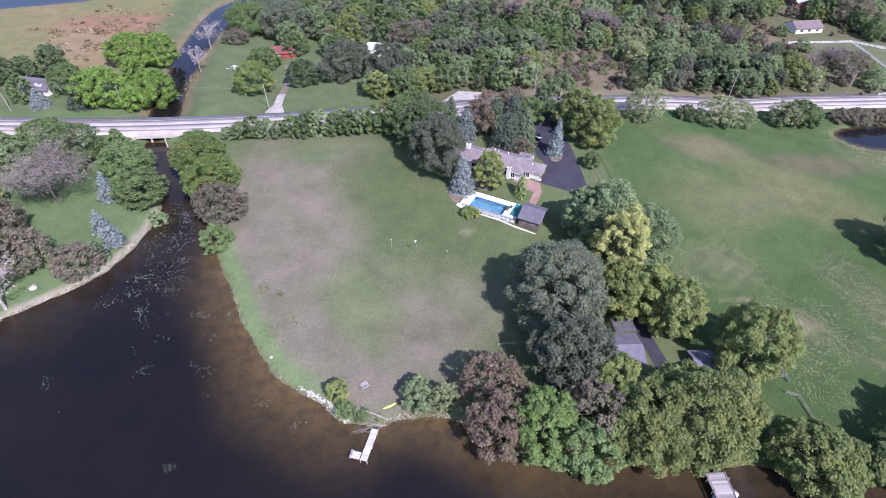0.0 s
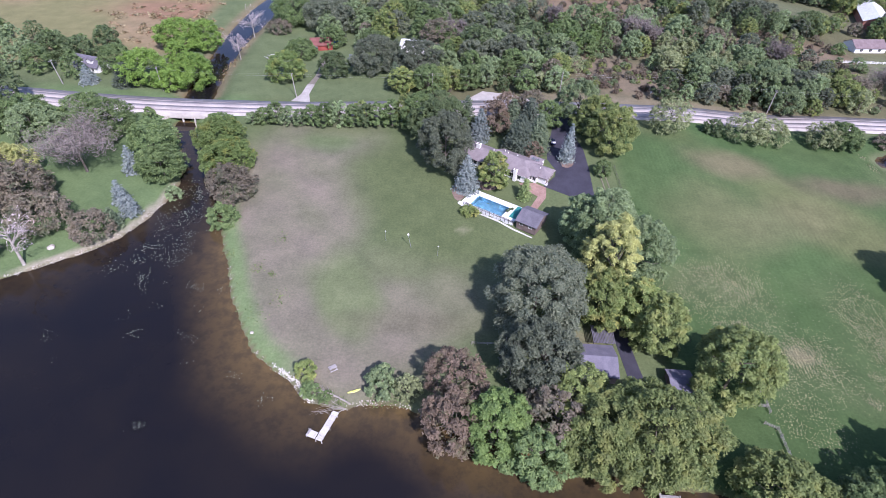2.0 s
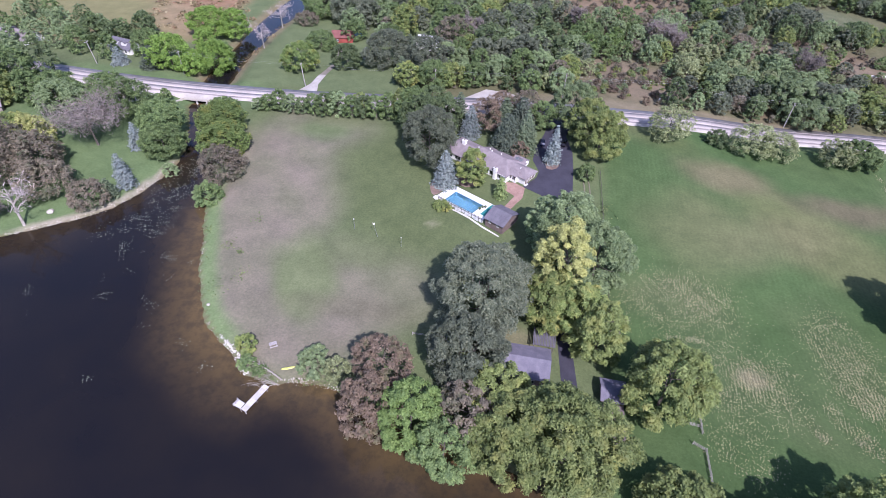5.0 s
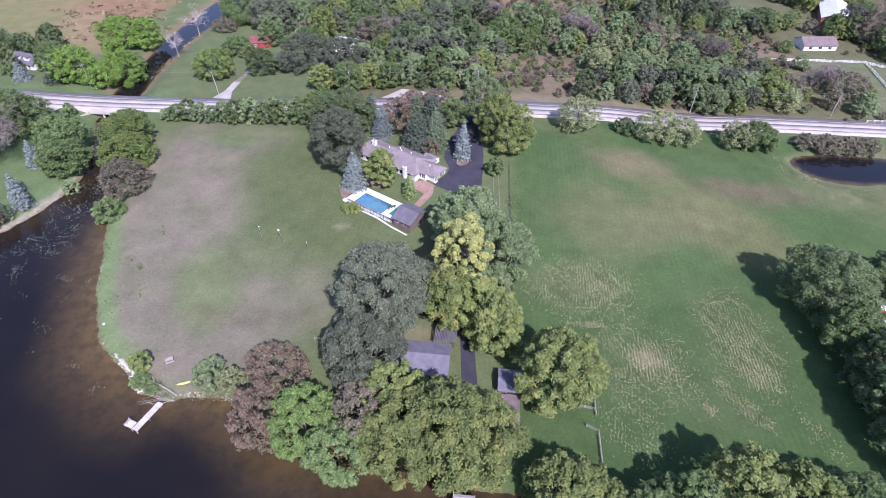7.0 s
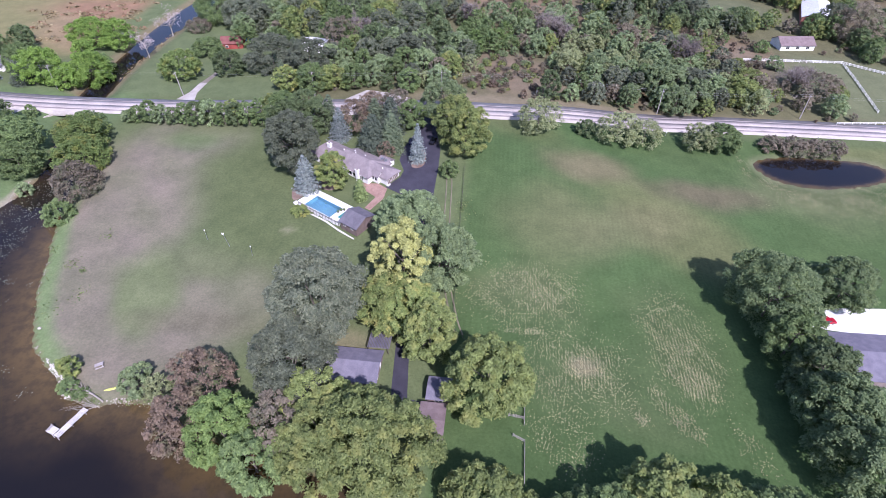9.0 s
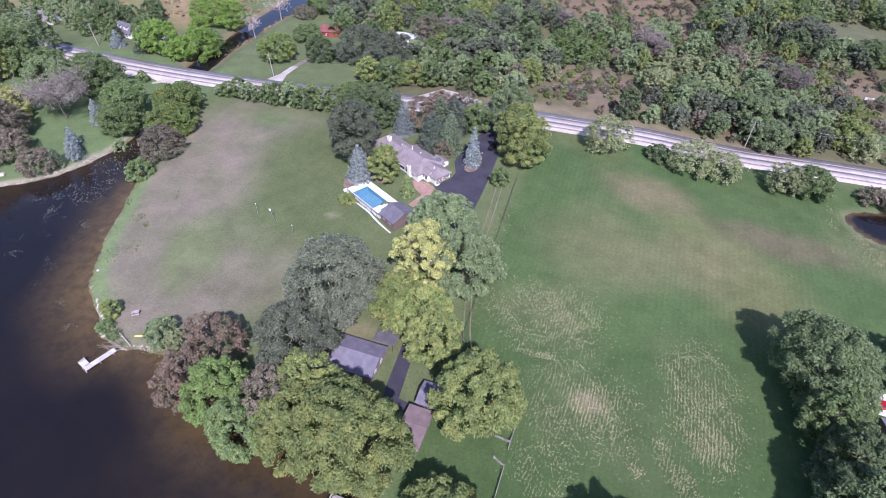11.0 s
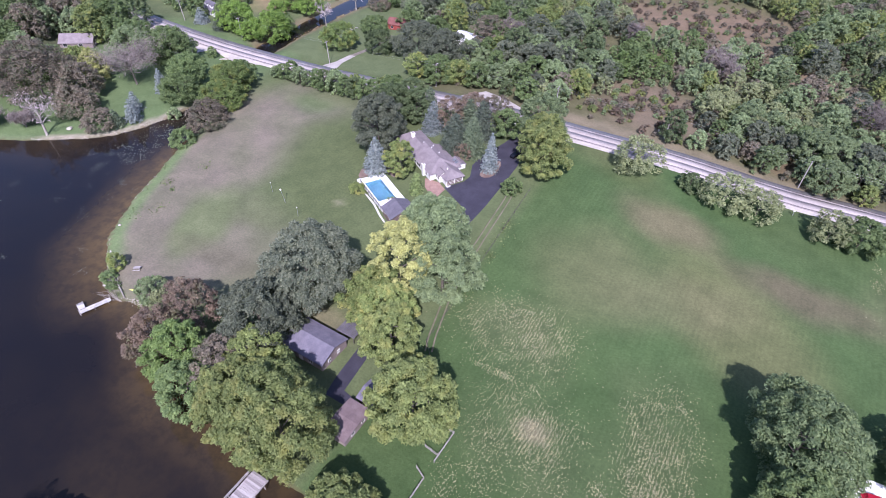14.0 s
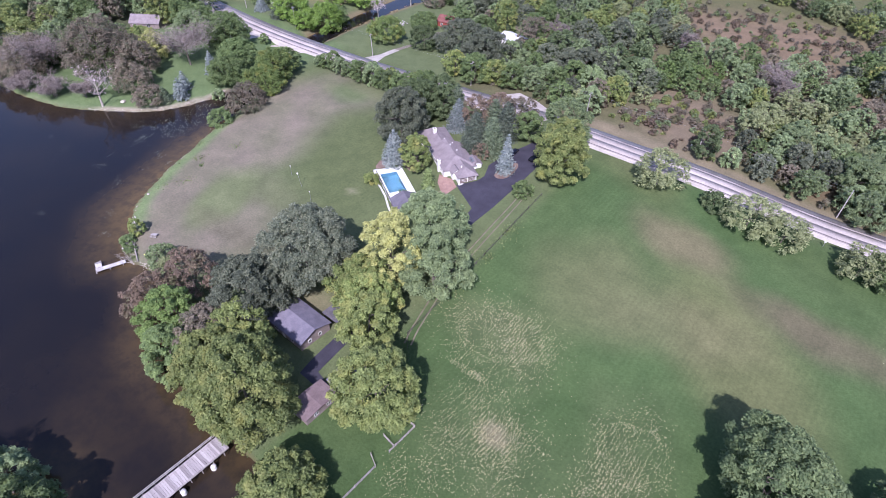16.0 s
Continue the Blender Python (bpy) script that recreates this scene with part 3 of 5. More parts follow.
CONCRETE = surface("road_concrete", (0.315, 0.278, 0.26), (0.405, 0.36, 0.34), 0.12, 2.0, relief=0.1)
GRAVEL = surface("gravel_shoulder", (0.335, 0.305, 0.28), (0.435, 0.40, 0.37), 0.3, 6.0)
ASPHALT = surface("dark_asphalt", (0.030, 0.028, 0.041), (0.046, 0.043, 0.060), 0.25, 8.0, 0.75)
TAR = surface("grey_shoulder", (0.225, 0.195, 0.185), (0.34, 0.30, 0.285), 0.15, 3)


def ribbon(path, lo, hi, top, thick, z=None):
    """A flat band along a path of (x, y), from lo to hi metres to its left."""
    p = np.array(path, float)
    t = np.gradient(p, axis=0)
    t /= np.linalg.norm(t, axis=1, keepdims=True)
    nrm = np.stack([-t[:, 1], t[:, 0]], 1)
    zz = ground_z(p[:, 0], p[:, 1]) if z is None else np.broadcast_to(z, len(p))
    rows = [np.column_stack([p + nrm * o, zz + dz]) for o, dz in ((lo, top - thick), (lo, top), (hi, top), (hi, top - thick))]
    v = np.stack(rows, 1).reshape(-1, 3)
    i = np.arange(len(p) - 1)[:, None] * 4
    f = [np.stack([i + k, i + k + 1, i + k + 5, i + k + 4], -1) for k in range(3)]
    return v, np.concatenate(f).reshape(-1)


ROAD_X = np.concatenate([np.arange(-420, 430, 8.0)])
ROAD = np.stack([ROAD_X, road_y(ROAD_X)], 1)
ROAD_Z = np.array([max(float(land(x, 199.0)), 1.5) for x in ROAD_X])
road = tagged(new("road"), "pale concrete two-lane road with gravel shoulders", "road", kind="structure")


def strip(name, parent, mat, lo, hi, top, thick=0.5, path=ROAD, z=ROAD_Z):
    v, f = ribbon(path, lo, hi, top, thick, z)
    return link_mesh(name, raw_mesh(name, v, f, 4), mat, parent)


strip("shoulder", road, GRAVEL, -6.7, 6.7, 0.10, 2.0)
strip("lane", road, CONCRETE, -3.6, -0.08, 0.17, 0.4)
strip("lane", road, CONCRETE, 0.08, 3.6, 0.17, 0.4)
strip("joint", road, TAR, -0.08, 0.08, 0.16, 0.1)
strip("paved_shoulder", road, TAR, -4.6, -3.6, 0.14, 0.1)
strip("paved_shoulder", road, TAR, 3.6, 4.6, 0.14, 0.1)


def paved(name, outline, mat, label, category="driveway", top=0.07, kind="structure", times=0):
    """A thin paved sheet that lies on the ground."""
    p = rounded(outline, times) if times else np.array(outline, float)
    bm = bmesh.new()
    vs = [bm.verts.new((x, y, 0)) for x, y in p]
    bm.faces.new(vs)
    bmesh.ops.triangulate(bm, faces=bm.faces)
    for _ in range(3):
        es = [e for e in bm.edges if e.calc_length() > 4.0]
        if es:
            bmesh.ops.subdivide_edges(bm, edges=es, cuts=1)
            bmesh.ops.triangulate(bm, faces=bm.faces)
    for v in bm.verts:
        v.co.z = gz(v.co.x, v.co.y) + top
    r = bmesh.ops.extrude_face_region(bm, geom=bm.faces[:])
    for v in [g for g in r["geom"] if isinstance(g, bmesh.types.BMVert)]:
        v.co.z -= top + 0.25
    ob = part(name, bm, mat, None)
    return tagged(ob, label, category, kind=kind)


paved("driveway", [(46.9, 149.0), (50.9, 154.6), (51.5, 158), (49, 164), (49.5, 172), (52, 182), (54, 197.5), (63, 197.5), (60, 182), (62.5, 171), (63, 160),
                   (63, 147), (62, 132), (59.5, 132), (58, 143)], ASPHALT, "smooth black asphalt driveway and turning court")
paved("garden_path", [(60, 97), (64, 97), (64.3, 88), (66, 74), (72, 73), (72, 71), (63, 71), (62, 76)], ASPHALT, "narrow asphalt path between the sheds", "path")
paved("farm_drive", [(-53.5, 205), (-45.5, 205), (-47.6, 212), (-47.6, 222), (-50.8, 222), (-51.0, 212)], GRAVEL, "pale gravel mouth of the farm drive")
DIRT = surface("packed_dirt", (0.150, 0.130, 0.105), (0.215, 0.190, 0.155), 0.4, 4.0)
paved("farm_lane", [(-50.6, 222.2), (-47.8, 222.2), (-47.4, 232), (-48.2, 246), (-51, 258), (-54, 258), (-50.8, 246), (-49.8, 232)], DIRT, "brown dirt lane to the red shed", "lane", 0.05)
paved("far_lane", [(-63, 348), (-61, 349), (-51, 327), (-41.5, 309), (-43.2, 308), (-52.8, 325.5)], GRAVEL, "pale gravel lane beyond the red shed", "lane", 0.06)
track = tagged(new("grass_track"), "two worn wheel ruts in the grass beside the fence", "track", kind="structure")
RUT = surface("worn_turf", (0.125, 0.120, 0.070), (0.185, 0.165, 0.110), 0.5, 3.0, 0.95)
TRACK = np.array([(66.6, 161), (67.6, 152), (68.3, 140), (69.2, 126), (71.4, 110), (74.6, 98), (77, 92)], float)
TRACK = np.array([np.array([np.interp(v, TRACK[::-1, 1], TRACK[::-1, 0]), v]) for v in np.arange(161, 93, -1.6)])
for side in (-0.85, 0.85):
    strip("rut", track, RUT, side - 0.22, side + 0.22, 0.035, 0.15, TRACK, None)

paved("side_road", [(-122, 189.5), (-109, 190), (-113, 180), (-124, 168), (-128, 170), (-118, 181)], GRAVEL, "pale gravel side lane")

# ---- building parts ----
ROOF = surface("grey_shingle", (0.190, 0.160, 0.166), (0.248, 0.212, 0.218), 0.5, 7.0, 0.9)
ROOF_DARK = surface("slate_shingle", (0.105, 0.098, 0.120), (0.150, 0.140, 0.165), 0.5, 7.0, 0.85)
ROOF_BROWN = surface("brown_shingle", (0.150, 0.110, 0.112), (0.205, 0.155, 0.155), 0.5, 7.0, 0.9)
ROOF_BARN = surface("violet_grey_shingle", (0.130, 0.122, 0.158), (0.175, 0.163, 0.205), 0.5, 7.0, 0.85)
ROOF_WHITE = surface("white_metal_roof", (0.62, 0.62, 0.63), (0.74, 0.74, 0.75), 0.4, 3.0, 0.5)
WHITE = surface("white_paint", (0.70, 0.69, 0.66), (0.80, 0.79, 0.77), 0.5, 4.0, 0.6, relief=0.05)
TAUPE = surface("taupe_siding", (0.200, 0.160, 0.150), (0.270, 0.220, 0.205), 0.6, 5.0)
BROWN = surface("brown_siding", (0.130, 0.095, 0.085), (0.180, 0.135, 0.120), 0.6, 5.0)
RED = surface("red_siding", (0.230, 0.045, 0.035), (0.320, 0.070, 0.055), 0.6, 4.0)
BRICK = surface("red_brick", (0.260, 0.105, 0.075), (0.350, 0.160, 0.120), 0.8, 5.0)
STONE = surface("pale_stone", (0.340, 0.305, 0.255), (0.480, 0.440, 0.385), 0.8, 4.0)
CEMENT = surface("pale_cement", (0.500, 0.490, 0.470), (0.620, 0.610, 0.590), 0.3, 4.0)
DECKING = surface("white_pool_deck", (0.720, 0.710, 0.690), (0.830, 0.820, 0.800), 0.3, 4.0, 0.7, relief=0.05)
WOOD = surface("weathered_planks", (0.270, 0.245, 0.235), (0.410, 0.380, 0.365), 0.7, 6.0)
WOOD_DARK = surface("dark_timber", (0.060, 0.050, 0.045), (0.100, 0.085, 0.075), 0.7, 6.0)
PAVER = surface("brick_pavers", (0.250, 0.150, 0.120), (0.330, 0.215, 0.175), 0.7, 5.0)
MULCH = surface("bark_mulch", (0.150, 0.100, 0.080), (0.230, 0.165, 0.130), 0.7, 5.0)
TEAL = surface("teal_cover", (0.020, 0.170, 0.160), (0.035, 0.220, 0.210), 0.5, 4.0, 0.5)
BASIN = surface("blue_pool_lining", (0.055, 0.155, 0.240), (0.075, 0.185, 0.280), 0.3, 2.0, 0.5)
GLASS, nt, bs = shader("dark_glass", 0.08)
bs.inputs["Base Color"].default_value = (0.02, 0.023, 0.03, 1)
bs.inputs["IOR"].default_value = 1.5
CLEAR, nt, bs = shader("clear_water", 0.03)
bs.inputs["Transmission Weight"].default_value, bs.inputs["IOR"].default_value = 1.0, 1.33
bump(nt, bs, noise_node(nt, 1.4, 2).outputs[0], 0.15, 0.05)
METAL = surface("galvanised_metal", (0.42, 0.43, 0.44), (0.52, 0.53, 0.54), 1.0, 5.0, 0.45, 0.7)


def gable_roof(x0, x1, y0, y1, eave, ridge, hip0=0.0, hip1=0.0, thick=0.18):
    """A pitched roof with its ridge along x, hipped by so many metres at either end."""
    bm, ym = bmesh.new(), (y0 + y1) / 2
    for dz, flip in ((0.0, False), (-thick, True)):
        a, b, c, d = [bm.verts.new((x, y, eave + dz)) for x, y in ((x0, y0), (x1, y0), (x1, y1), (x0, y1))]
        p, q = bm.verts.new((x0 + hip0, ym, ridge + dz)), bm.verts.new((x1 - hip1, ym, ridge + dz))
        for f in ((a, b, q, p), (c, d, p, q), (b, c, q), (d, a, p)):
            if len(f) == 4 or (hip1 if f[0] is b else hip0):
                bm.faces.new(f if not flip else f[::-1])
    bm.verts.ensure_lookup_table()
    for i, j in ((0, 1), (1, 2), (2, 3), (3, 0)):
        if (i, j) == (1, 2) and not hip1 or (i, j) == (3, 0) and not hip0:
            k = 5 if i == 1 else 4
            for s, e in ((i, k), (k, j)):
                bm.faces.new((bm.verts[s], bm.verts[e], bm.verts[e + 6], bm.verts[s + 6]))
        else:
            bm.faces.new((bm.verts[i], bm.verts[j], bm.verts[j + 6], bm.verts[i + 6]))
    return bm


def walls(x0, x1, y0, y1, z0, eave, ridge, hip0=0.0, hip1=0.0):
    """A closed body with gable ends under such a roof."""
    bm, ym = bmesh.new(), (y0 + y1) / 2
    top = ridge - 0.3
    lo = [bm.verts.new((x, y, z0)) for x, y in ((x0, y0), (x1, y0), (x1, y1), (x0, y1))]
    hi = [bm.verts.new((x, y, eave - 0.2)) for x, y in ((x0, y0), (x1, y0), (x1, y1), (x0, y1))]
    bm.faces.new((lo[0], lo[1], hi[1], hi[0]))
    bm.faces.new((lo[2], lo[3], hi[3], hi[2]))
    for i, j, hip, x in ((1, 2, hip1, x1), (3, 0, hip0, x0)):
        if hip:
            bm.faces.new((lo[i], lo[j], hi[j], hi[i]))
        else:
            k = bm.verts.new((x, ym, top))
            bm.faces.new((lo[i], lo[j], hi[j], k, hi[i]))
    return bm


def window(parent, x, y, z, w, h, side, name="window"):
    """A window on a wall that faces -y (s), +y (n), +x (e) or -x (w), with a white frame round dark glass."""
    nx, ny = {"s": (0, -1), "n": (0, 1), "e": (1, 0), "w": (-1, 0)}[side]
    ux, uy = abs(ny), abs(nx)

    def slab(u0, u1, z0, z1, d0, d1):
        xs, ys = sorted((x + ux * u0 + nx * d0, x + ux * u1 + nx * d1)), sorted((y + uy * u0 + ny * d0, y + uy * u1 + ny * d1))
        return xs[0], xs[1], ys[0], ys[1], z0, z1
    bm = bmesh.new()
    e = 0.09
    for a in ((-w / 2 - e, w / 2 + e, z - e, z), (-w / 2 - e, w / 2 + e, z + h, z + h + e), (-w / 2 - e, -w / 2, z, z + h), (w / 2, w / 2 + e, z, z + h), (-0.03, 0.03, z, z + h)):
        box(bm, *slab(*a, -0.02, 0.08))
    fr = part(name, bm, WHITE, parent)
    part("pane", boxed(*slab(-w / 2, w / 2, z, z + h, -0.02, 0.04)), GLASS, fr)
    return fr


def house(name, label, x, y, rz, length, width, eave, ridge, wall, roof, z=None, hip=0.0, wins=(), category="house", over=0.45):
    h = thing(name, label, category, x, y, z, rz)
    a, b = length / 2, width / 2
    part("wall", walls(-a, a, -b, b, -0.8, eave, ridge, hip, hip), wall, h)
    part("roof", gable_roof(-a - over, a + over, -b - over, b + over, eave - over * (ridge - eave) / b, ridge, hip, hip), roof, h)
    for side, u, zz, w, hh in wins:
        px, py = {"s": (u, -b), "n": (u, b), "e": (a, u), "w": (-a, u)}[side]
        window(h, px, py, zz, w, hh, side)
    return h


# ---- the long house with its garage ----
H = thing("house", "long low white house with grey shingle roofs and a garage", "house", 47.2, 149.9, 5.75, -31)
for i, (x0, x1, y0, y1, e, r, h0, h1) in enumerate(((-7.2, 0.0, 0.0, 6.2, 2.6, 4.3, 0.0, 3.2), (-20.0, -5.4, -3.2, 7.8, 2.6, 5.0, 0.0, 4.5), (-32.0, -19.2, -4.0, 6.0, 2.5, 4.6, 3.0, 0.0))):
    part("wall", walls(x0, x1, y0, y1, -1.4, e, r, h0, h1), WHITE, H, "white painted wall")
    part("roof", gable_roof(x0 - 0.5, x1 + 0.5, y0 - 0.5, y1 + 0.5, e - 0.12, r, h0, h1), ROOF, H, "grey asphalt shingle roof")
for y0 in (0.35, 3.2):
    d = part("garage_door", boxed(0.0, 0.09, y0, y0 + 2.55, 0.0, 2.1, bevel=0.02), BROWN, H, "brown panelled garage door")
    for k in range(3):
        part("rail", boxed(0.08, 0.12, y0 + 0.1, y0 + 2.45, 0.62 + k * 0.5, 0.68 + k * 0.5), WHITE, d)
part("apron", boxed(-0.1, 0.8, -0.2, 6.4, -0.9, 0.09), CEMENT, H)
part("gable", gable_roof(-6.2, -2.6, -1.4, 2.2, 2.5, 3.9), ROOF, H)
part("bay", walls(-5.9, -2.9, -1.0, 2.0, -1.2, 2.55, 3.8), WHITE, H)
for x in (-5.2, -3.7):
    window(H, x, -1.0, 0.8, 1.1, 1.3, "s")
for x, w in ((-8.2, 1.2), (-11.0, 2.2), (-14.0, 2.6), (-17.2, 1.6)):
    window(H, x, -3.2, 0.5, w, 1.7, "s")
for x, w in ((-22.0, 1.8), (-25.5, 2.4), (-29.0, 1.8)):
    window(H, x, -4.0, 0.6, w, 1.6, "s")
for x, w in ((-9.0, 1.4), (-13.0, 1.8), (-17.0, 1.4)):
    window(H, x, 7.8, 0.8, w, 1.4, "n")
for x, y, w, z0, z1 in ((-26.6, 0.6, 0.75, 3.2, 5.7), (-9.6, -3.6, 0.6, -1.0, 3.9)):
    bm = boxed(x - w, x + w, y - w * 0.7, y + w * 0.7, z0, z1, bevel=0.04)
    box(bm, x - w - 0.1, x + w + 0.1, y - w * 0.7 - 0.1, y + w * 0.7 + 0.1, z1, z1 + 0.15)
    c = part("chimney", bm, WHITE, H, "white chimney")
    part("flue", boxed(x - 0.25, x + 0.25, y - 0.2, y + 0.2, z1 + 0.15, z1 + 0.45), TAUPE, c)
part("dormer", boxed(-9.8, -5.6, 6.5, 10.2, -1.4, 2.5), WHITE, H)
sk = part("sunroom_roof", gable_roof(-10.1, -5.3, 6.2, 10.6, 2.5, 3.7), ROOF, H)
for x in (-9.2, -7.6):
    bm = bmesh.new()
    vs = [bm.verts.new(p) for p in ((x, 6.6, 2.86), (x + 1.3, 6.6, 2.86), (x + 1.3, 8.0, 3.56), (x, 8.0, 3.56))]
    bm.faces.new(vs)
    bmesh.ops.solidify(bm, geom=bm.faces[:], thickness=0.06)
    part("skylight", bm, METAL, sk, "pale skylight pane")
for x, y, z in ((-16.0, 2.6, 5.0), (-18.0, 4.2, 4.3), (-13.0, 4.0, 4.3), (-3.5, 2.2, 4.0), (-21.5, 2.4, 4.2)):
    v, f = [], []
    tube(v, f, [(x, y, z - 0.4), (x, y, z + 0.4), (x, y, z + 0.45)], [0.16, 0.16, 0.02], 8)
    link_mesh("vent_pipe", raw_mesh("vent_pipe", v, f, 4), WHITE, H)
for x in (-20.6, -19.4):
    part("skylight", boxed(x - 0.4, x + 0.4, 3.2, 4.2, 3.5, 3.9), METAL, H)
bm = bmesh.new()
box(bm, -20.0, -5.5, -3.76, -3.68, 2.34, 2.46)
part("gutter", bm, WHITE, H)

# pool, its deck and the pool house
P = thing("swimming_pool", "rectangular pool with blue water in a broad white deck", "pool", 19.9, 139.4, 4.2, -29.5)
bm = bmesh.new()
for a in ((-0.2, 2.9, -0.3, 8.6), (14.1, 18.6, -0.3, 8.6), (2.9, 14.1, 6.2, 8.6), (2.9, 14.1, -0.3, 0.5)):
    box(bm, *a, -1.2, 0.0)
part("deck", bm, DECKING, P, "white concrete deck")
bm = bmesh.new()
for a in ((2.9, 14.1, 0.5, 6.2, -1.6, -1.5), (2.9, 3.0, 0.5, 6.2, -1.5, -0.05), (14.0, 14.1, 0.5, 6.2, -1.5, -0.05), (3.0, 14.0, 6.1, 6.2, -1.5, -0.05), (3.0, 14.0, 0.5, 0.6, -1.5, -0.05)):
    box(bm, *a)
part("basin", bm, BASIN, P, "blue painted basin")
w = part("water", boxed(3.0, 14.0, 0.6, 6.1, -0.3, -0.22), CLEAR, P, "clear still pool water")
w.visible_shadow = False
part("cover", boxed(16.1, 18.9, 1.8, 8.3, 0.02, 0.16, bevel=0.04), TEAL, P, "taut teal spa cover")
for x, y in ((14.8, 4.9), (15.4, 5.6), (14.6, 3.7), (0.5, 6.9)):
    b = thing("planter", "small dark round planter on the pool deck", "planter", *(P.matrix_basis @ Vector((x, y, 0)))[:2], 4.2, group="planters by the pool")
    v, f = [], []
    tube(v, f, [(0, 0, 0), (0, 0, 0.45), (0, 0, 0.46)], [0.24, 0.34, 0.05], 9)
    link_mesh("pot", raw_mesh("pot", v, f, 4), WOOD_DARK, b)
    q = crown_leafy(np.random.default_rng(int(x * 10)), 0.8, 0.4, 0.16, 1.2, 0.5)
    link_mesh("plant", leaf_mesh("plant", q), LEAF["green"], b)
F = thing("pool_fence", "low dark slatted fence along the pool deck", "fence", 19.9, 139.4, 4.2, -29.5)
for i in range(14):
    x = 1.0 + i * 1.35
    part("post", boxed(x - 0.05, x + 0.05, -0.42, -0.32, -0.9, 0.95), WOOD_DARK, F)
    if i < 13:
        for z in (0.25, 0.5, 0.75):
            part("slat", boxed(x + 0.05, x + 1.3, -0.39, -0.35, z - 0.05, z + 0.06), WOOD_DARK, F)
PH = house("pool_house", "dark-roofed brown pool house at the end of the deck", *(P.matrix_basis @ Vector((23.2, 3.4, 0)))[:2], -29.5, 6.4, 8.2, 2.4, 4.2, BROWN, ROOF_DARK, 4.1,
           wins=(("s", -1.6, 1.0, 0.9, 0.8), ("s", 1.4, 1.0, 0.9, 0.8), ("w", 0.5, 0.9, 1.2, 1.0)), category="shed")
m = P.matrix_basis


def at_pool(x, y):
    return tuple((m @ Vector((x, y, 0)))[:2])


paved("pool_walk", [at_pool(*p) for p in ((-1.1, 0.6), (-1.1, -0.8), (2, -1.5), (8, -1.5), (14, -1.3), (19.5, -1.9), (26, -1.9), (26, -1.5), (19.7, -1.3), (14, -0.7), (8, -0.9), (2.4, -0.9), (-0.5, -0.4), (-0.6, 0.6))],
      CEMENT, "curved pale concrete walk below the pool", "path", 0.06)
paved("patio", [(38.6, 150.4), (41, 146.6), (44.6, 144), (42, 139), (44, 138), (47.2, 143.5), (47.6, 148.4), (44, 150.6)], PAVER, "red brick patio and steps by the house", "patio", 0.06)
paved("flower_bed", [(53.3, 160.5), (55.5, 159.4), (57.8, 161), (58.2, 165), (57.4, 169.5), (55.5, 171), (53.8, 167)], MULCH, "oval mulch bed in the driveway", "flower bed", 0.16, times=1)
paved("flower_bed", [(16, 146), (18, 140), (20.5, 141.5), (23, 148.5), (30, 146), (33, 150), (26, 153), (19, 152)], MULCH, "mulched bed under the spruce", "flower bed", 0.05, times=1)

# ---- barn and sheds ----
BARN = house("barn", "grey-brown garage with a low violet-grey roof", 52.3, 79.9, 0, 12.2, 8.9, 2.9, 4.5, TAUPE, ROOF_BARN,
             wins=(("e", -1.8, 1.0, 0.8, 0.9), ("e", 1.4, 1.0, 0.8, 0.9), ("s", -3.5, 0.9, 1.2, 1.0), ("s", 2.5, 0.9, 1.2, 1.0)), category="garage")
part("door", boxed(-1.2, 0.0, -4.5, -4.4, 0.0, 2.0), WHITE, BARN, "white side door")
PG = thing("pergola", "dark lattice-roofed lean-to beside the garage", "pergola", 57.0, 88.3)
for x in (-2.4, 2.4):
    for y in (-2.4, 2.4):
        part("post", boxed(x - 0.08, x + 0.08, y - 0.08, y + 0.08, -0.3, 2.45), WOOD_DARK, PG)
for y in (-2.4, 2.4):
    part("beam", boxed(-2.7, 2.7, y - 0.07, y + 0.07, 2.45, 2.6), WOOD_DARK, PG)
for i in range(15):
    x = -2.6 + i * 0.37
    part("slat", boxed(x, x + 0.27, -2.8, 2.8, 2.6, 2.68), ROOF_DARK, PG)
house("shed", "brown-roofed open shed with a white front", 72.4, 67.6, 0, 5.0, 8.4, 2.5, 3.0, TAUPE, ROOF_BROWN, wins=(("e", 2.0, 0.9, 0.9, 0.8), ("e", -1.5, 0.9, 0.9, 0.8)), category="shed")
house("shed", "small grey-violet roofed shed under a maple", 73.3, 76.1, 0, 5.0, 5.4, 2.4, 3.2, BROWN, ROOF_BARN, wins=(("s", 0, 1.0, 1.6, 0.7),), category="shed")

# ---- fences ----
def fence(name, label, pts, gap, high, rails, mat, thick=0.07, sunk=0.0):
    """Posts and rails along a line over the ground."""
    f = tagged(new(name), label, "fence")
    p = [Vector((*q, 0)) for q in pts]
    posts = [p[0]]
    for a, b in zip(p, p[1:]):
        n = max(1, round((b - a).length / gap))
        posts += [a.lerp(b, (i + 1) / n) for i in range(n)]
    for a in posts:
        z = gz(a.x, a.y)
        part("post", boxed(a.x - thick, a.x + thick, a.y - thick, a.y + thick, z - 0.3, z + high + 0.1), mat, f)
    for a, b in zip(posts, posts[1:]):
        za, zb = gz(a.x, a.y), gz(b.x, b.y)
        for r in rails:
            v, q = [], []
            tube(v, q, [(a.x, a.y, za + r), (b.x, b.y, zb + r)], [thick * 0.75] * 2, 4)
            link_mesh("rail", raw_mesh("rail", v, q, 4), mat, f)
    return f


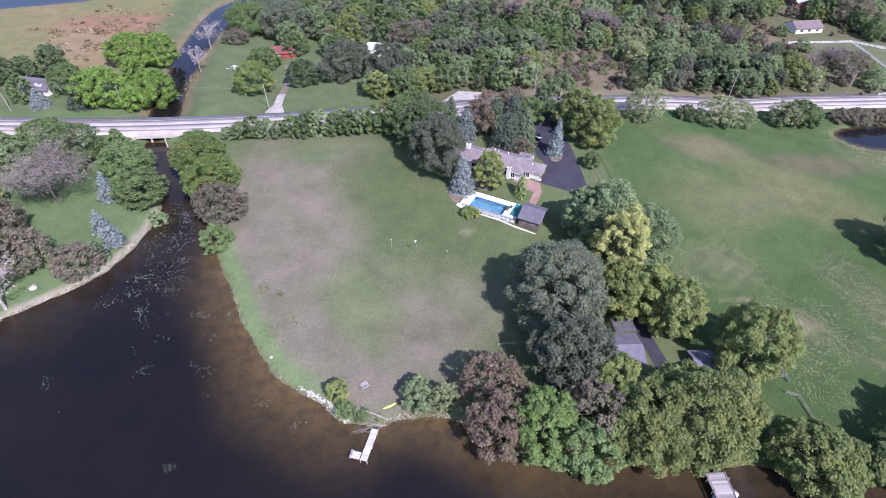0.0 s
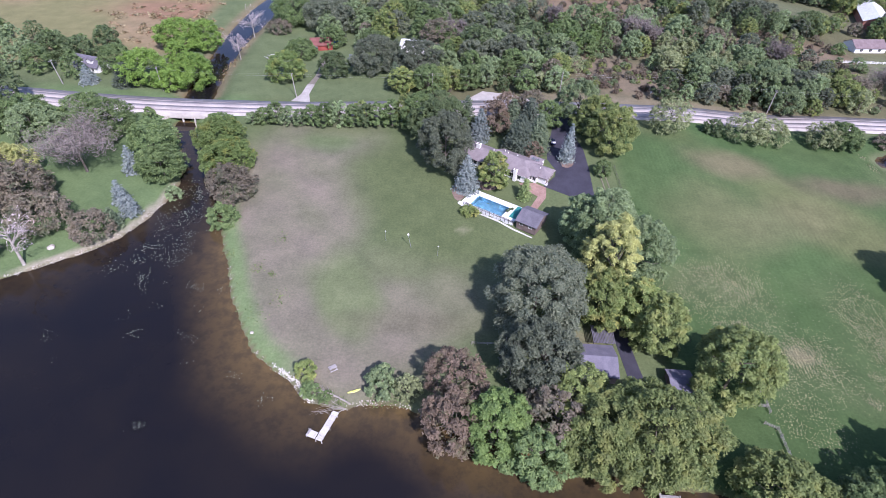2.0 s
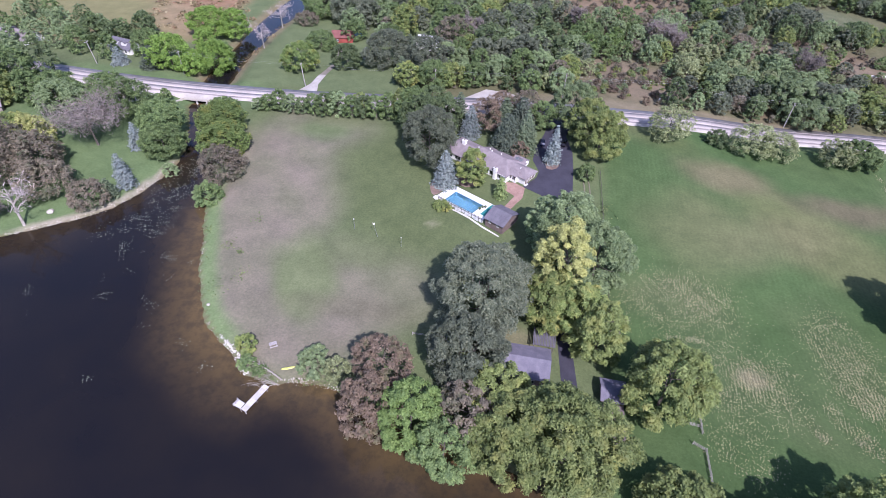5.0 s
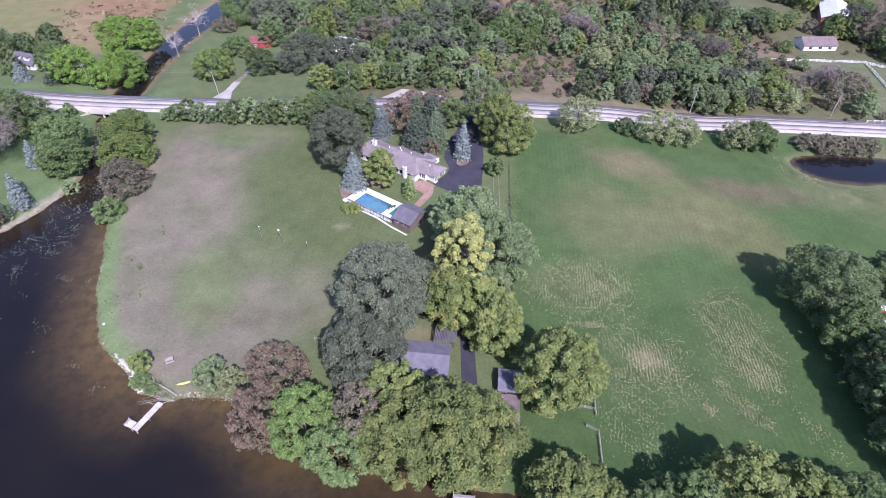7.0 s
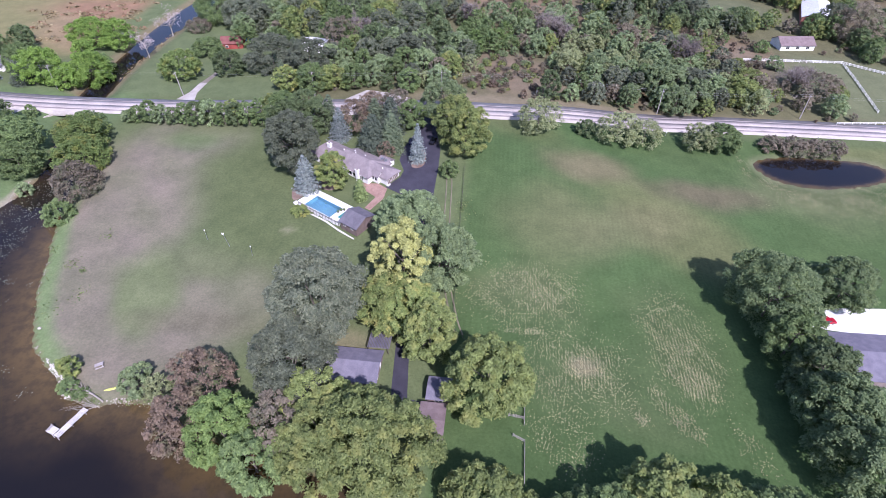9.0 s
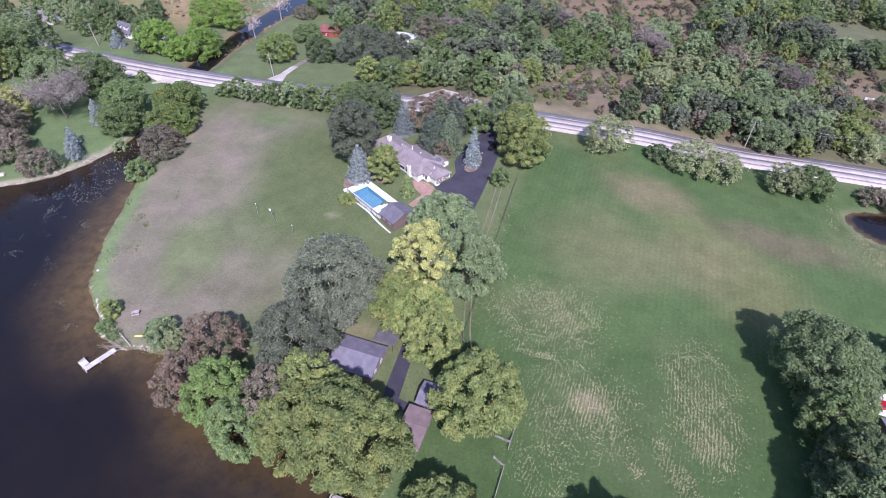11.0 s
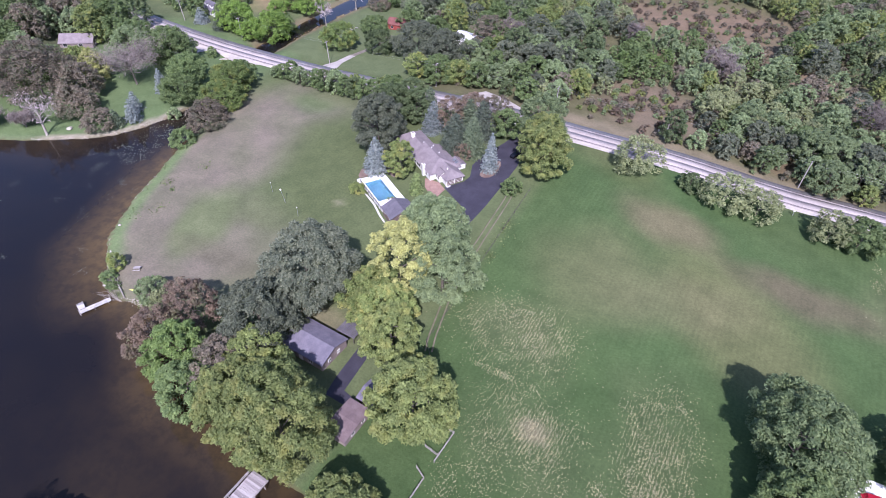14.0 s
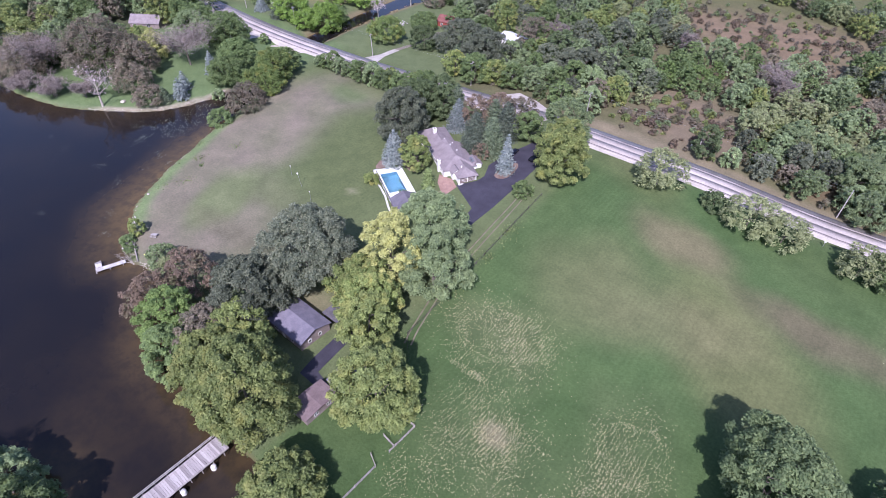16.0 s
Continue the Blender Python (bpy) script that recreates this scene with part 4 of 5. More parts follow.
fence("field_fence", "dark wire fence between lawn and field", [(71.8, 161), (72.4, 145), (73.2, 122), (74.2, 96), (80, 90)], 4.0, 1.1, (0.35, 0.7, 1.05), WOOD_DARK, 0.035)
fence("paddock_fence", "weathered board fence by the field", [(88.8, 78.4), (92.8, 78.2), (92.6, 70.5)], 1.9, 1.1, (0.3, 0.65, 1.0), WOOD, 0.07)
fence("paddock_fence", "weathered board fence by the field", [(89.2, 72.4), (92.5, 72.0)], 1.7, 1.1, (0.3, 0.65, 1.0), WOOD, 0.07)
fence("paddock_fence", "weathered board fence by the field", [(90.2, 67.6), (92.7, 66.4), (92.6, 57)], 1.9, 1.1, (0.3, 0.65, 1.0), WOOD, 0.07)
fence("split_rail_fence", "pale split-rail fence beside the grey tree", [(24.5, 84.5), (32.4, 84.8)], 3.6, 0.9, (0.45, 0.85), WOOD, 0.07)
fence("split_rail_fence", "pale split-rail fence beside the grey tree", [(33, 89), (33.4, 82), (33.8, 75.6)], 3.4, 0.9, (0.45, 0.85), WOOD, 0.07)
fence("board_fence", "white board fence round a paddock", [(196, 273), (216, 274.5), (242, 276), (256, 266), (270, 262)], 3.4, 1.2, (0.35, 0.75, 1.15), WHITE, 0.12)
fence("board_fence", "white board fence round a paddock", [(242, 274), (239, 250), (237, 228)], 3.4, 1.2, (0.35, 0.75, 1.15), WHITE, 0.12)
fence("board_fence", "white board fence round a paddock", [(216, 216), (238, 219), (262, 222)], 3.4, 1.1, (0.4, 0.9), WHITE, 0.1)

# ---- dock, bridge ----
def plank_run(parent, p0, p1, width, z, plank, gap, mat, thick=0.06):
    a, b = Vector((*p0, z)), Vector((*p1, z))
    d = (b - a).normalized()
    s = Vector((-d.y, d.x, 0))
    n = int((b - a).length / (plank + gap))
    me = bpy.data.meshes.new("plank")
    bm = boxed(-width / 2, width / 2, -plank / 2, plank / 2, -thick, 0)
    bm.to_mesh(me)
    bm.free()
    me.materials.append(mat)
    rng = random.Random(int(p0[0] * 10))
    for i in range(n):
        o = new("plank", me)
        c = a + d * (i + 0.5) * (plank + gap) + s * rng.uniform(-0.05, 0.05)
        o.matrix_basis = Matrix.Translation((c.x, c.y, c.z + rng.uniform(-0.015, 0.015))) @ pose(0, 0, 0, 0, 0, math.degrees(math.atan2(d.y, d.x)) - 90 + rng.uniform(-0.8, 0.8))
        o.parent = parent


def plank_mat(name, a, b):
    m, nt, bs = shader(name, 0.85)
    info = nt.nodes.new("ShaderNodeObjectInfo")
    n = noise_node(nt, 3.0, 4)
    c = mix_node(nt, "MIX", info.outputs["Random"], a, b)
    nt.links.new(mix_node(nt, "MULTIPLY", 0.6, c, n.outputs[0]), bs.inputs["Base Color"])
    bump(nt, bs, n.outputs[0], 0.3, 0.03)
    return m


PLANK = plank_mat("bridge_planks", (0.30, 0.27, 0.27), (0.62, 0.57, 0.56))
PLANK_W = plank_mat("dock_planks", (0.62, 0.58, 0.54), (0.82, 0.78, 0.74))
D = thing("dock", "short pale wooden dock with a side platform", "dock", 0, 0, 0)
plank_run(D, (-5.3, 63.4), (-7.6, 56.2), 1.5, -0.35, 0.22, 0.03, PLANK_W)
plank_run(D, (-10.4, 57.9), (-8.2, 57.3), 1.6, -0.33, 0.22, 0.03, PLANK_W)
for x, y in ((-6.2, 62.9), (-4.8, 62.4), (-7.2, 59.6), (-5.8, 59.2), (-8.2, 56.3), (-6.8, 55.9), (-10.4, 57.2), (-10.2, 58.7)):
    v, f = [], []
    tube(v, f, [(x, y, -2.8), (x, y, 0.05), (x, y, 0.06)], [0.09, 0.09, 0.01], 7)
    link_mesh("pile", raw_mesh("pile", v, f, 4), WOOD, D)
bench = thing("dock_bench", "pale plank bench at the dock's end", "bench", -9.9, 58.0, -0.33, 75)
part("seat", boxed(-0.6, 0.6, -0.2, 0.2, 0.4, 0.46), WOOD, bench)
for x in (-0.5, 0.5):
    part("leg", boxed(x - 0.05, x + 0.05, -0.18, 0.18, 0.0, 0.4), WOOD, bench)
B = thing("bridge", "weathered plank footbridge on piles over the water", "bridge", 0, 0, 0)
plank_run(B, (64.6, 49.5), (64.9, 20.0), 4.2, 0.7, 0.42, 0.03, PLANK, 0.08)
for x in (62.9, 66.5):
    part("beam", boxed(x - 0.12, x + 0.12, 20.0, 49.5, 0.25, 0.61), WOOD_DARK, B)
for i in range(12):
    y = 20.6 + i * 2.5
    for x, h in ((62.4, 1.75), (67.0, 1.0)):
        part("post", boxed(x - 0.08, x + 0.08, y - 0.08, y + 0.08, -0.2, h), WOOD, B)
for z in (1.2, 1.7):
    part("rail", boxed(62.33, 62.47, 20.0, 49.5, z - 0.07, z + 0.07), WOOD, B)
part("kerb", boxed(66.55, 66.7, 20.0, 49.5, 0.72, 0.9), WOOD, B)
for y in (24.5, 31.5, 38.5, 45.2):
    for x in (63.4, 67.3):
        v, f = [], []
        tube(v, f, [(x, y, -3.2), (x, y, -0.1), (x, y, 0.15), (x, y, 0.16)], [0.6, 0.6, 0.5, 0.02], 10)
        link_mesh("pile", raw_mesh("pile", v, f, 4), CEMENT, B, "pale concrete pile")

# culvert under the road
C = thing("culvert", "pale concrete culvert with wing walls under the road", "culvert", -93.0, 188.9, 0, 0)
part("headwall", boxed(-5.2, 5.2, -0.3, 0.5, 1.2, 2.3, bevel=0.05), STONE, C)
for s in (-1, 1):
    part("wing_wall", boxed(-0.25, 0.25, -4.5, 0.4, -2.4, 1.6, bevel=0.05, m=Matrix.Translation((s * 5.0, 0, 0)) @ pose(0, 0, 0, 0, 0, s * 25)), STONE, C)
part("pier", boxed(-0.25, 0.25, -0.2, 0.5, -2.4, 1.2), CEMENT, C)

# ---- bird houses, picnic table, kayak, driftwood ----
def bird_pole(x, y, h, lean, style):
    t = thing("birdhouse_pole", "white bird house on a slim grey pole on the lawn", "birdhouse", x, y, None, 20, group="bird houses on the lawn")
    v, f = [], []
    tube(v, f, [(0, 0, -0.4), (lean, 0, h)], [0.07, 0.05], 6)
    link_mesh("pole", raw_mesh("pole", v, f, 4), METAL, t)
    if style:
        bm = boxed(lean - 0.21, lean + 0.21, -0.16, 0.16, h, h + 0.36)
        b = part("birdhouse", bm, WHITE, t)
        part("roof", gable_roof(lean - 0.27, lean + 0.27, -0.21, 0.21, h + 0.36, h + 0.56, thick=0.04), WHITE, b)
    else:
        bm = bmesh.new()
        bmesh.ops.create_icosphere(bm, subdivisions=2, radius=0.17)
        bmesh.ops.scale(bm, vec=(1, 1, 1.15), verts=bm.verts)
        bmesh.ops.translate(bm, vec=(lean, 0, h + 0.18), verts=bm.verts)
        part("gourd", bm, WHITE, t, "round white nesting gourd", False)


bird_pole(-2.0, 120.5, 3.6, 0.0, 0)
bird_pole(5.8, 118.5, 4.8, -0.9, 1)
bird_pole(13.8, 115.5, 3.4, 0.1, 0)
T = thing("picnic_table", "weathered grey picnic table on the dry grass", "table", -8.1, 74.0, None, 35)
for i in range(5):
    part("tabletop_board", boxed(-0.95, 0.95, -0.38 + i * 0.155, -0.24 + i * 0.155, 0.72, 0.76), WOOD, T)
for y in (-0.75, 0.75):
    part("bench", boxed(-0.95, 0.95, y - 0.14, y + 0.14, 0.42, 0.46), WOOD, T)
for x in (-0.7, 0.7):
    part("brace", boxed(x - 0.04, x + 0.04, -0.85, 0.85, 0.36, 0.42), WOOD, T)
    for s in (-1, 1):
        part("leg", boxed(-0.04, 0.04, -0.05, 0.05, 0, 0.8, m=Matrix.Translation((x, s * 0.6, 0)) @ pose(0, 0, 0, s * 25)), WOOD, T)
KAYAK = surface("kayak_yellow", (0.62, 0.66, 0.14), (0.70, 0.74, 0.20), 0.6, 4, 0.35, relief=0.02)
K = thing("kayak", "yellow-green kayak lying on the shore", "kayak", -2.2, 68.8, None, 25)
bm = bmesh.new()
bmesh.ops.create_uvsphere(bm, u_segments=14, v_segments=8, radius=1.0)
for v in bm.verts:
    v.co = Vector((v.co.x * 1.7, v.co.y * 0.36 * (1 - 0.35 * v.co.x ** 2), 0.17 + v.co.z * 0.17 + 0.10 * v.co.x ** 4))
part("hull", bm, KAYAK, K, flat=False)
v, f = [], []
tube(v, f, [(0.45 * math.cos(a), 0.22 * math.sin(a), 0.34) for a in np.linspace(0, 2 * math.pi, 13)], [0.035] * 13, 4)
link_mesh("cockpit_rim", raw_mesh("cockpit_rim", v, f, 4), WOOD_DARK, K)
L = thing("fallen_tree", "bleached fallen tree lying across the shore", "tree", -2.5, 65.6, None)
v, f = [], []
tube(v, f, [(0, 0, 0.2), (-3, 1.2, 0.8), (-6.5, 2.4, 1.1), (-10, 3.6, 1.5)], [0.24, 0.2, 0.14, 0.05], 7)
link_mesh("trunk", raw_mesh("trunk", v, f, 4), BARK_PALE, L)
rng = np.random.default_rng(4)
v, f = [], []
for i in range(26):
    s = rng.uniform(0.2, 1)
    a = np.array([-10 * s, 3.6 * s, 0.2 + 1.3 * s])
    e = a + np.array([rng.normal() * 1.3 - 1.0, rng.normal() * 1.5, abs(rng.normal()) * 0.7])
    tube(v, f, [a, (a + e) / 2 + [0, 0, 0.2], e], [0.07, 0.05, 0.015], 4)
link_mesh("branch", raw_mesh("branch", v, f, 4), BARK_PALE, L)
L = thing("fallen_tree", "bare leaning branch over the dock's root", "tree", -3.5, 64.5, None)
v, f = [], []
for i in range(9):
    e = np.array([-4.5 - rng.uniform(0, 3), -1.0 + rng.normal() * 1.2, 0.3 + abs(rng.normal()) * 0.6])
    tube(v, f, [(0, 0, 0.2), e * 0.35 + [0, rng.normal() * 0.5, 0.3], e * 0.7 + [rng.normal() * 0.4, rng.normal() * 0.5, 0.3], e], [0.08, 0.05, 0.035, 0.01], 4)
link_mesh("branch", raw_mesh("branch", v, f, 4), BARK_PALE, L)


def boulder(x, y, r, label="pale boulder lying on the grass"):
    b = bmesh.new()
    bmesh.ops.create_icosphere(b, subdivisions=2, radius=r)
    for v in b.verts:
        v.co *= 1 + 0.25 * noise.noise(v.co * 1.4 / r + Vector((x, y, 0)))
        v.co.z *= 0.6
    o = part("boulder", b, STONE, None)
    o.matrix_basis = pose(x, y, gz(x, y) + r * 0.2)
    tagged(o, label, "rock")


boulder(-97.7, 109.3, 1.1)
boulder(-31.0, 84.0, 0.5)

BOAT = surface("boat_white", (0.66, 0.67, 0.70), (0.78, 0.79, 0.82), 0.8, 4, 0.35, relief=0.02)
RB = thing("rowing_boat", "white open rowing boat pulled up on the bank", "boat", -117.5, 103.0, None, 25)
bm = bmesh.new()
outer, inner = [], []
for i in range(13):
    u = i / 6 - 1
    half = 0.85 * (1 - max(u, 0) ** 2.2) * (1 - 0.12 * max(-u, 0))
    for rim, (k, top) in ((outer, (1.0, 0.62)), (inner, (0.86, 0.60))):
        rim.append([bm.verts.new((u * 2.3 * (1 if k == 1.0 else 0.95), y * half * k, z)) for y, z in ((-1, top), (-0.75, 0.22 if k < 1 else 0.12), (0, 0.14 if k < 1 else 0.0), (0.75, 0.22 if k < 1 else 0.12), (1, top))])
for rim in (outer, inner):
    for p, q in zip(rim, rim[1:]):
        for j in range(4):
            bm.faces.new((p[j], p[j + 1], q[j + 1], q[j]))
for j in (0, 4):
    for i in range(12):
        bm.faces.new((outer[i][j], outer[i + 1][j], inner[i + 1][j], inner[i][j]))
bm.faces.new(outer[0])
part("hull", bm, BOAT, RB, flat=False)
for x in (-1.2, 0.1, 1.1):
    part("thwart", boxed(x - 0.14, x + 0.14, -0.6, 0.6, 0.38, 0.43), WOOD, RB)

# ---- poles and wires along the road ----
def utility_pole(x, y, h=10.5, lean=0.0):
    t = thing("utility_pole", "grey wooden utility pole with a crossarm", "utility pole", x, y, None, 0, group="poles along the road")
    v, f = [], []
    tube(v, f, [(0, 0, -0.5), (lean, 0, h)], [0.2, 0.13], 8)
    link_mesh("pole", raw_mesh("pole", v, f, 4), WOOD, t)
    part("crossarm", boxed(lean - 0.07, lean + 0.07, -1.1, 1.1, h - 0.7, h - 0.55), WOOD, t)
    for y0 in (-0.9, 0.9):
        part("insulator", boxed(lean - 0.05, lean + 0.05, y0 - 0.05, y0 + 0.05, h - 0.55, h - 0.35), WHITE, t)
    return Vector((x + lean, y, gz(x, y) + h - 0.4))


heads = [utility_pole(-215, 207), utility_pole(-152, 208, 10.5, -1.2), utility_pole(-109, 208), utility_pole(-52, 208.5, 10.5, -0.8), utility_pole(5, 211), utility_pole(58, 214),
         utility_pole(100, 217), utility_pole(146, 215.5), utility_pole(203, 219), utility_pole(262, 222)]
for a, b in zip(heads, heads[1:]):
    for dy in (-0.9, 0.9):
        v, f = [], []
        pts = [a.lerp(b, s) + Vector((0, dy, -1.1 * 4 * s * (1 - s))) for s in np.linspace(0, 1, 9)]
        tube(v, f, pts, [0.014] * 9, 3)
        tagged(link_mesh("power_line", raw_mesh("power_line", v, f, 4), METAL), "thin sagging power line between poles", "cable", "power lines")
for x, y in ((146, 197.5), (203, 201.5), (97, 219)):
    t = thing("road_sign_post", "short grey marker post at the roadside", "post", x, y)
    part("post", boxed(-0.08, 0.08, -0.08, 0.08, -0.3, 2.2), METAL, t)
    part("plate", boxed(-0.3, 0.3, -0.1, -0.08, 1.5, 2.2), WHITE, t)

# ---- houses beyond the road and at the edges ----
W1 = house("house", "white cottage with a dark roof and white dormers", -149, 226, -14, 13, 8, 2.9, 6.0, WHITE, ROOF_DARK, wins=(("s", -4, 0.8, 1.2, 1.3), ("s", 0, 0.8, 1.2, 1.3), ("s", 4, 0.8, 1.2, 1.3), ("e", 0, 0.9, 1.3, 1.3)))
for x in (-3, 2.6):
    d = part("dormer", walls(-1.2, 1.2, -1.3, 1.3, 0, 1.5, 2.4), WHITE, W1, "white dormer")
    d.matrix_basis = pose(x, -2.0, 3.8, 0, 0, 90)
    r = part("roof", gable_roof(-1.5, 1.5, -1.5, 1.5, 1.4, 2.4), ROOF_DARK, d)
house("house", "long pale house with a grey roof", -207, 226, -14, 22, 10, 2.8, 5.2, WHITE, ROOF, wins=(("s", -7, 0.8, 1.8, 1.3), ("s", -2, 0.8, 1.8, 1.3), ("s", 5, 0.1, 3.5, 2.1), ("e", 0, 0.9, 1.3, 1.3)))
house("house", "brown-roofed house among the garden trees", -166, 158, 38, 15, 9, 2.8, 5.6, TAUPE, ROOF, wins=(("s", -5, 0.8, 1.8, 1.3), ("s", 2, 0.8, 1.8, 1.3)))
RS = house("red_shed", "red wooden shed with a rusty roof", -55.5, 270, 12, 10.5, 8, 3.0, 5.2, RED, surface("rusty_roof", (0.150, 0.050, 0.045), (0.205, 0.080, 0.070), 0.5, 4), wins=(("s", -2.5, 0.8, 1.2, 1.1),), category="shed")
part("door", boxed(0.6, 2.8, -3.6, -3.5, 0, 2.1), RED, RS)
house("garage", "white metal-roofed building in the trees", -7.5, 261, -10, 12, 9, 4.0, 5.4, WHITE, ROOF_WHITE, wins=(("s", 2, 1, 1.4, 1.2),), category="garage")
house("house", "brown-roofed cottage with white walls beyond the paddock", 226, 295, 8, 17, 10, 2.8, 5.4, WHITE, ROOF_BROWN, wins=(("s", -5, 0.8, 1.6, 1.3), ("s", 0, 0.8, 1.6, 1.3), ("s", 5, 0.8, 1.6, 1.3)))
house("barn", "long brick barn with a white metal roof", 255, 344, 70, 36, 14, 4.5, 7.5, BRICK, ROOF_WHITE, wins=(("w", -2, 1, 1.6, 1.4), ("s", -8, 1, 1.6, 1.4), ("s", 4, 1, 1.6, 1.4)), category="barn")
house("house", "grey-roofed house behind the dark trees", 178.8, 97.4, 2, 20, 14, 2.8, 4.6, TAUPE, ROOF_BARN, wins=(("n", -4, 0.8, 1.6, 1.3), ("w", 0, 0.8, 1.6, 1.3)))
paved("yard", [(166, 107.5), (166, 114), (192, 116.5), (192, 106)], DECKING, "white concrete yard beside the grey-roofed house", "yard", 0.06)
paved("yard", [(18, 207.4), (26, 217), (35, 215), (45, 210.5), (46, 208)], GRAVEL, "pale gravel yard across the road", "yard", 0.08)

# ---- vehicles ----
def car(name, label, x, y, rz, colour, long=4.4, high=1.45, z=None):
    paint, nt, bs = shader("car_paint", 0.25)
    bs.inputs["Base Color"].default_value, bs.inputs["Metallic"].default_value = (*colour, 1), 0.3
    c = thing(name, label, "car", x, y, (gz(x, y) + 0.07) if z is None else z, rz)
    a = long / 2
    prof = [(-a, 0.3), (-a, 0.8), (-a * 0.9, 0.95), (-a * 0.75, high - 0.05), (-a * 0.4, high), (a * 0.15, high), (a * 0.45, 0.95), (a * 0.95, 0.8), (a, 0.6), (a, 0.3)]
    bm = bmesh.new()
    lo = [bm.verts.new((px, -0.86 + 0.16 * max(0, pz - 0.9), pz)) for px, pz in prof]
    hi = [bm.verts.new((px, 0.86 - 0.16 * max(0, pz - 0.9), pz)) for px, pz in prof]
    n = len(prof)
    bm.faces.new(lo)
    bm.faces.new(hi[::-1])
    for i in range(n):
        bm.faces.new((lo[i], lo[(i + 1) % n], hi[(i + 1) % n], hi[i]))
    body = part("body", bm, paint, c)
    for s in (-1, 1):
        part("side_window", boxed(-a * 0.65, a * 0.25, s * 0.83 - 0.02, s * 0.83 + 0.02, 0.95, high - 0.12), GLASS, body)
    part("windscreen", boxed(-0.02, 0.02, -0.7, 0.7, -0.3, 0.3, m=Matrix.Translation((a * 0.31, 0, (high + 0.97) / 2)) @ pose(0, 0, 0, 0, -52, 0)), GLASS, body)
    for px in (-a * 0.62, a * 0.62):
        for s in (-0.78, 0.78):
            v, f = [], []
            tube(v, f, [(px, s - 0.12, 0.31), (px, s - 0.11, 0.31), (px, s + 0.11, 0.31), (px, s + 0.12, 0.31)], [0.05, 0.31, 0.31, 0.05], 12)
            w = link_mesh("wheel", raw_mesh("wheel", v, f, 4), WOOD_DARK, c)
    return c


car("car", "black car parked on the driveway", 59.3, 176.0, 80, (0.012, 0.012, 0.016))
car("car", "dark blue car parked by the conifers", 51.6, 175.0, 95, (0.012, 0.016, 0.035))
car("car", "blue car parked behind the red shed", -50.0, 277.5, 20, (0.05, 0.22, 0.62))
car("truck", "red pickup parked on the white yard", 171.3, 109.6, 12, (0.45, 0.02, 0.04), 5.2, 1.7)
TR = thing("trailer", "white slatted trailer behind the red pickup", "trailer", 167.4, 110.8, None, 12)
part("bed", boxed(-2.2, 2.0, -0.9, 0.9, 0.5, 0.62), WOOD_DARK, TR)
for i in range(10):
    part("slat", boxed(-2.1 + i * 0.42, -1.9 + i * 0.42, -0.85, 0.85, 0.64, 0.7), WHITE, TR)
for s in (-0.95, 0.95):
    part("rail", boxed(-2.2, 2.0, s - 0.04, s + 0.04, 0.62, 1.1), WHITE, TR)
    v, f = [], []
    tube(v, f, [(0, s - 0.1, 0.3), (0, s - 0.09, 0.3), (0, s + 0.09, 0.3), (0, s + 0.1, 0.3)], [0.04, 0.3, 0.3, 0.04], 10)
    link_mesh("wheel", raw_mesh("wheel", v, f, 4), WOOD_DARK, TR)
J = thing("junk_pile", "heap of pale boards and scrap on the grass", "junk", -76, 254)
rng = random.Random(3)
for i in range(24):
    part("board", boxed(-0.9, 0.9, -0.15, 0.15, 0, 0.08, m=pose(rng.gauss(0, 1.6), rng.gauss(0, 1.2), 0.1 + 0.03 * i, rng.uniform(-8, 8), 0, rng.uniform(0, 180))), WOOD if i % 3 else WHITE, J)

# ---- trees by place ----
trees([(40, 93.5, 20, 11.6, "slate"), (40.5, 75, 16.5, 9.2, "slate"), (60.6, 120, 20, 9.0, "sage"), (69, 112, 18.5, 8.2, "sage"), (59.5, 105.5, 23, 7.0, "straw"),
       (58.5, 96.5, 14, 7.8, "lime"), (65, 93, 15, 6.5, "lime"), (69.5, 87.5, 16, 6.4, "olive"), (83.8, 76, 17, 8.6, "olive"), (62.5, 58, 18, 10.4, "olive"),
       (51, 57.5, 15, 8.5, "olive"), (47, 67, 13, 6.5, "olive"), (54.5, 125, 15, 5.6, "sage")], group="grove by the sheds")
trees([(30, 59, 14, 6.5, "bright"), (42, 61, 13, 6.4, "taupe"), (38, 54, 12, 6.1, "green"), (20.5, 60, 13, 6.6, "russet"), (21, 70, 12, 6.4, "russet"),
       (4, 70, 6, 3.6, "sage"), (-14, 72, 5, 2.2, "lime"), (10, 69, 6, 2.8, "pale"), (-12, 68, 2.2, 2.2, "green"), (-8.5, 66.5, 1.6, 1.6, "green"), (84.5, 49.5, 11.5, 7.6, "olive"),
       (99, 48.5, 9.5, 5.2, "green"), (93, 49, 8, 4.5, "olive")], group="trees along the shore")
trees([(155.3, 110, 17, 10.2, "deep"), (178, 119, 11, 7.6, "deep"), (156, 97, 14, 6.2, "green"), (158, 86, 15.5, 7.0, "deep"), (158, 76, 16.5, 7.8, "deep"),
       (159, 65, 16, 9, "deep"), (168, 72, 13, 7, "slate"), (117, 52.5, 15, 7.4, "olive"), (138, 51, 13, 7.8, "green"), (128, 51, 13, 7.4, "lime"), (108, 50.5, 11, 5.8, "green"),
       (42, 17, 10, 6, "sage"), (55, 15, 13, 8, "green"), (34, 12, 10, 6, "bare"), (76, 14, 13, 8, "green")], group="tree row by the field")
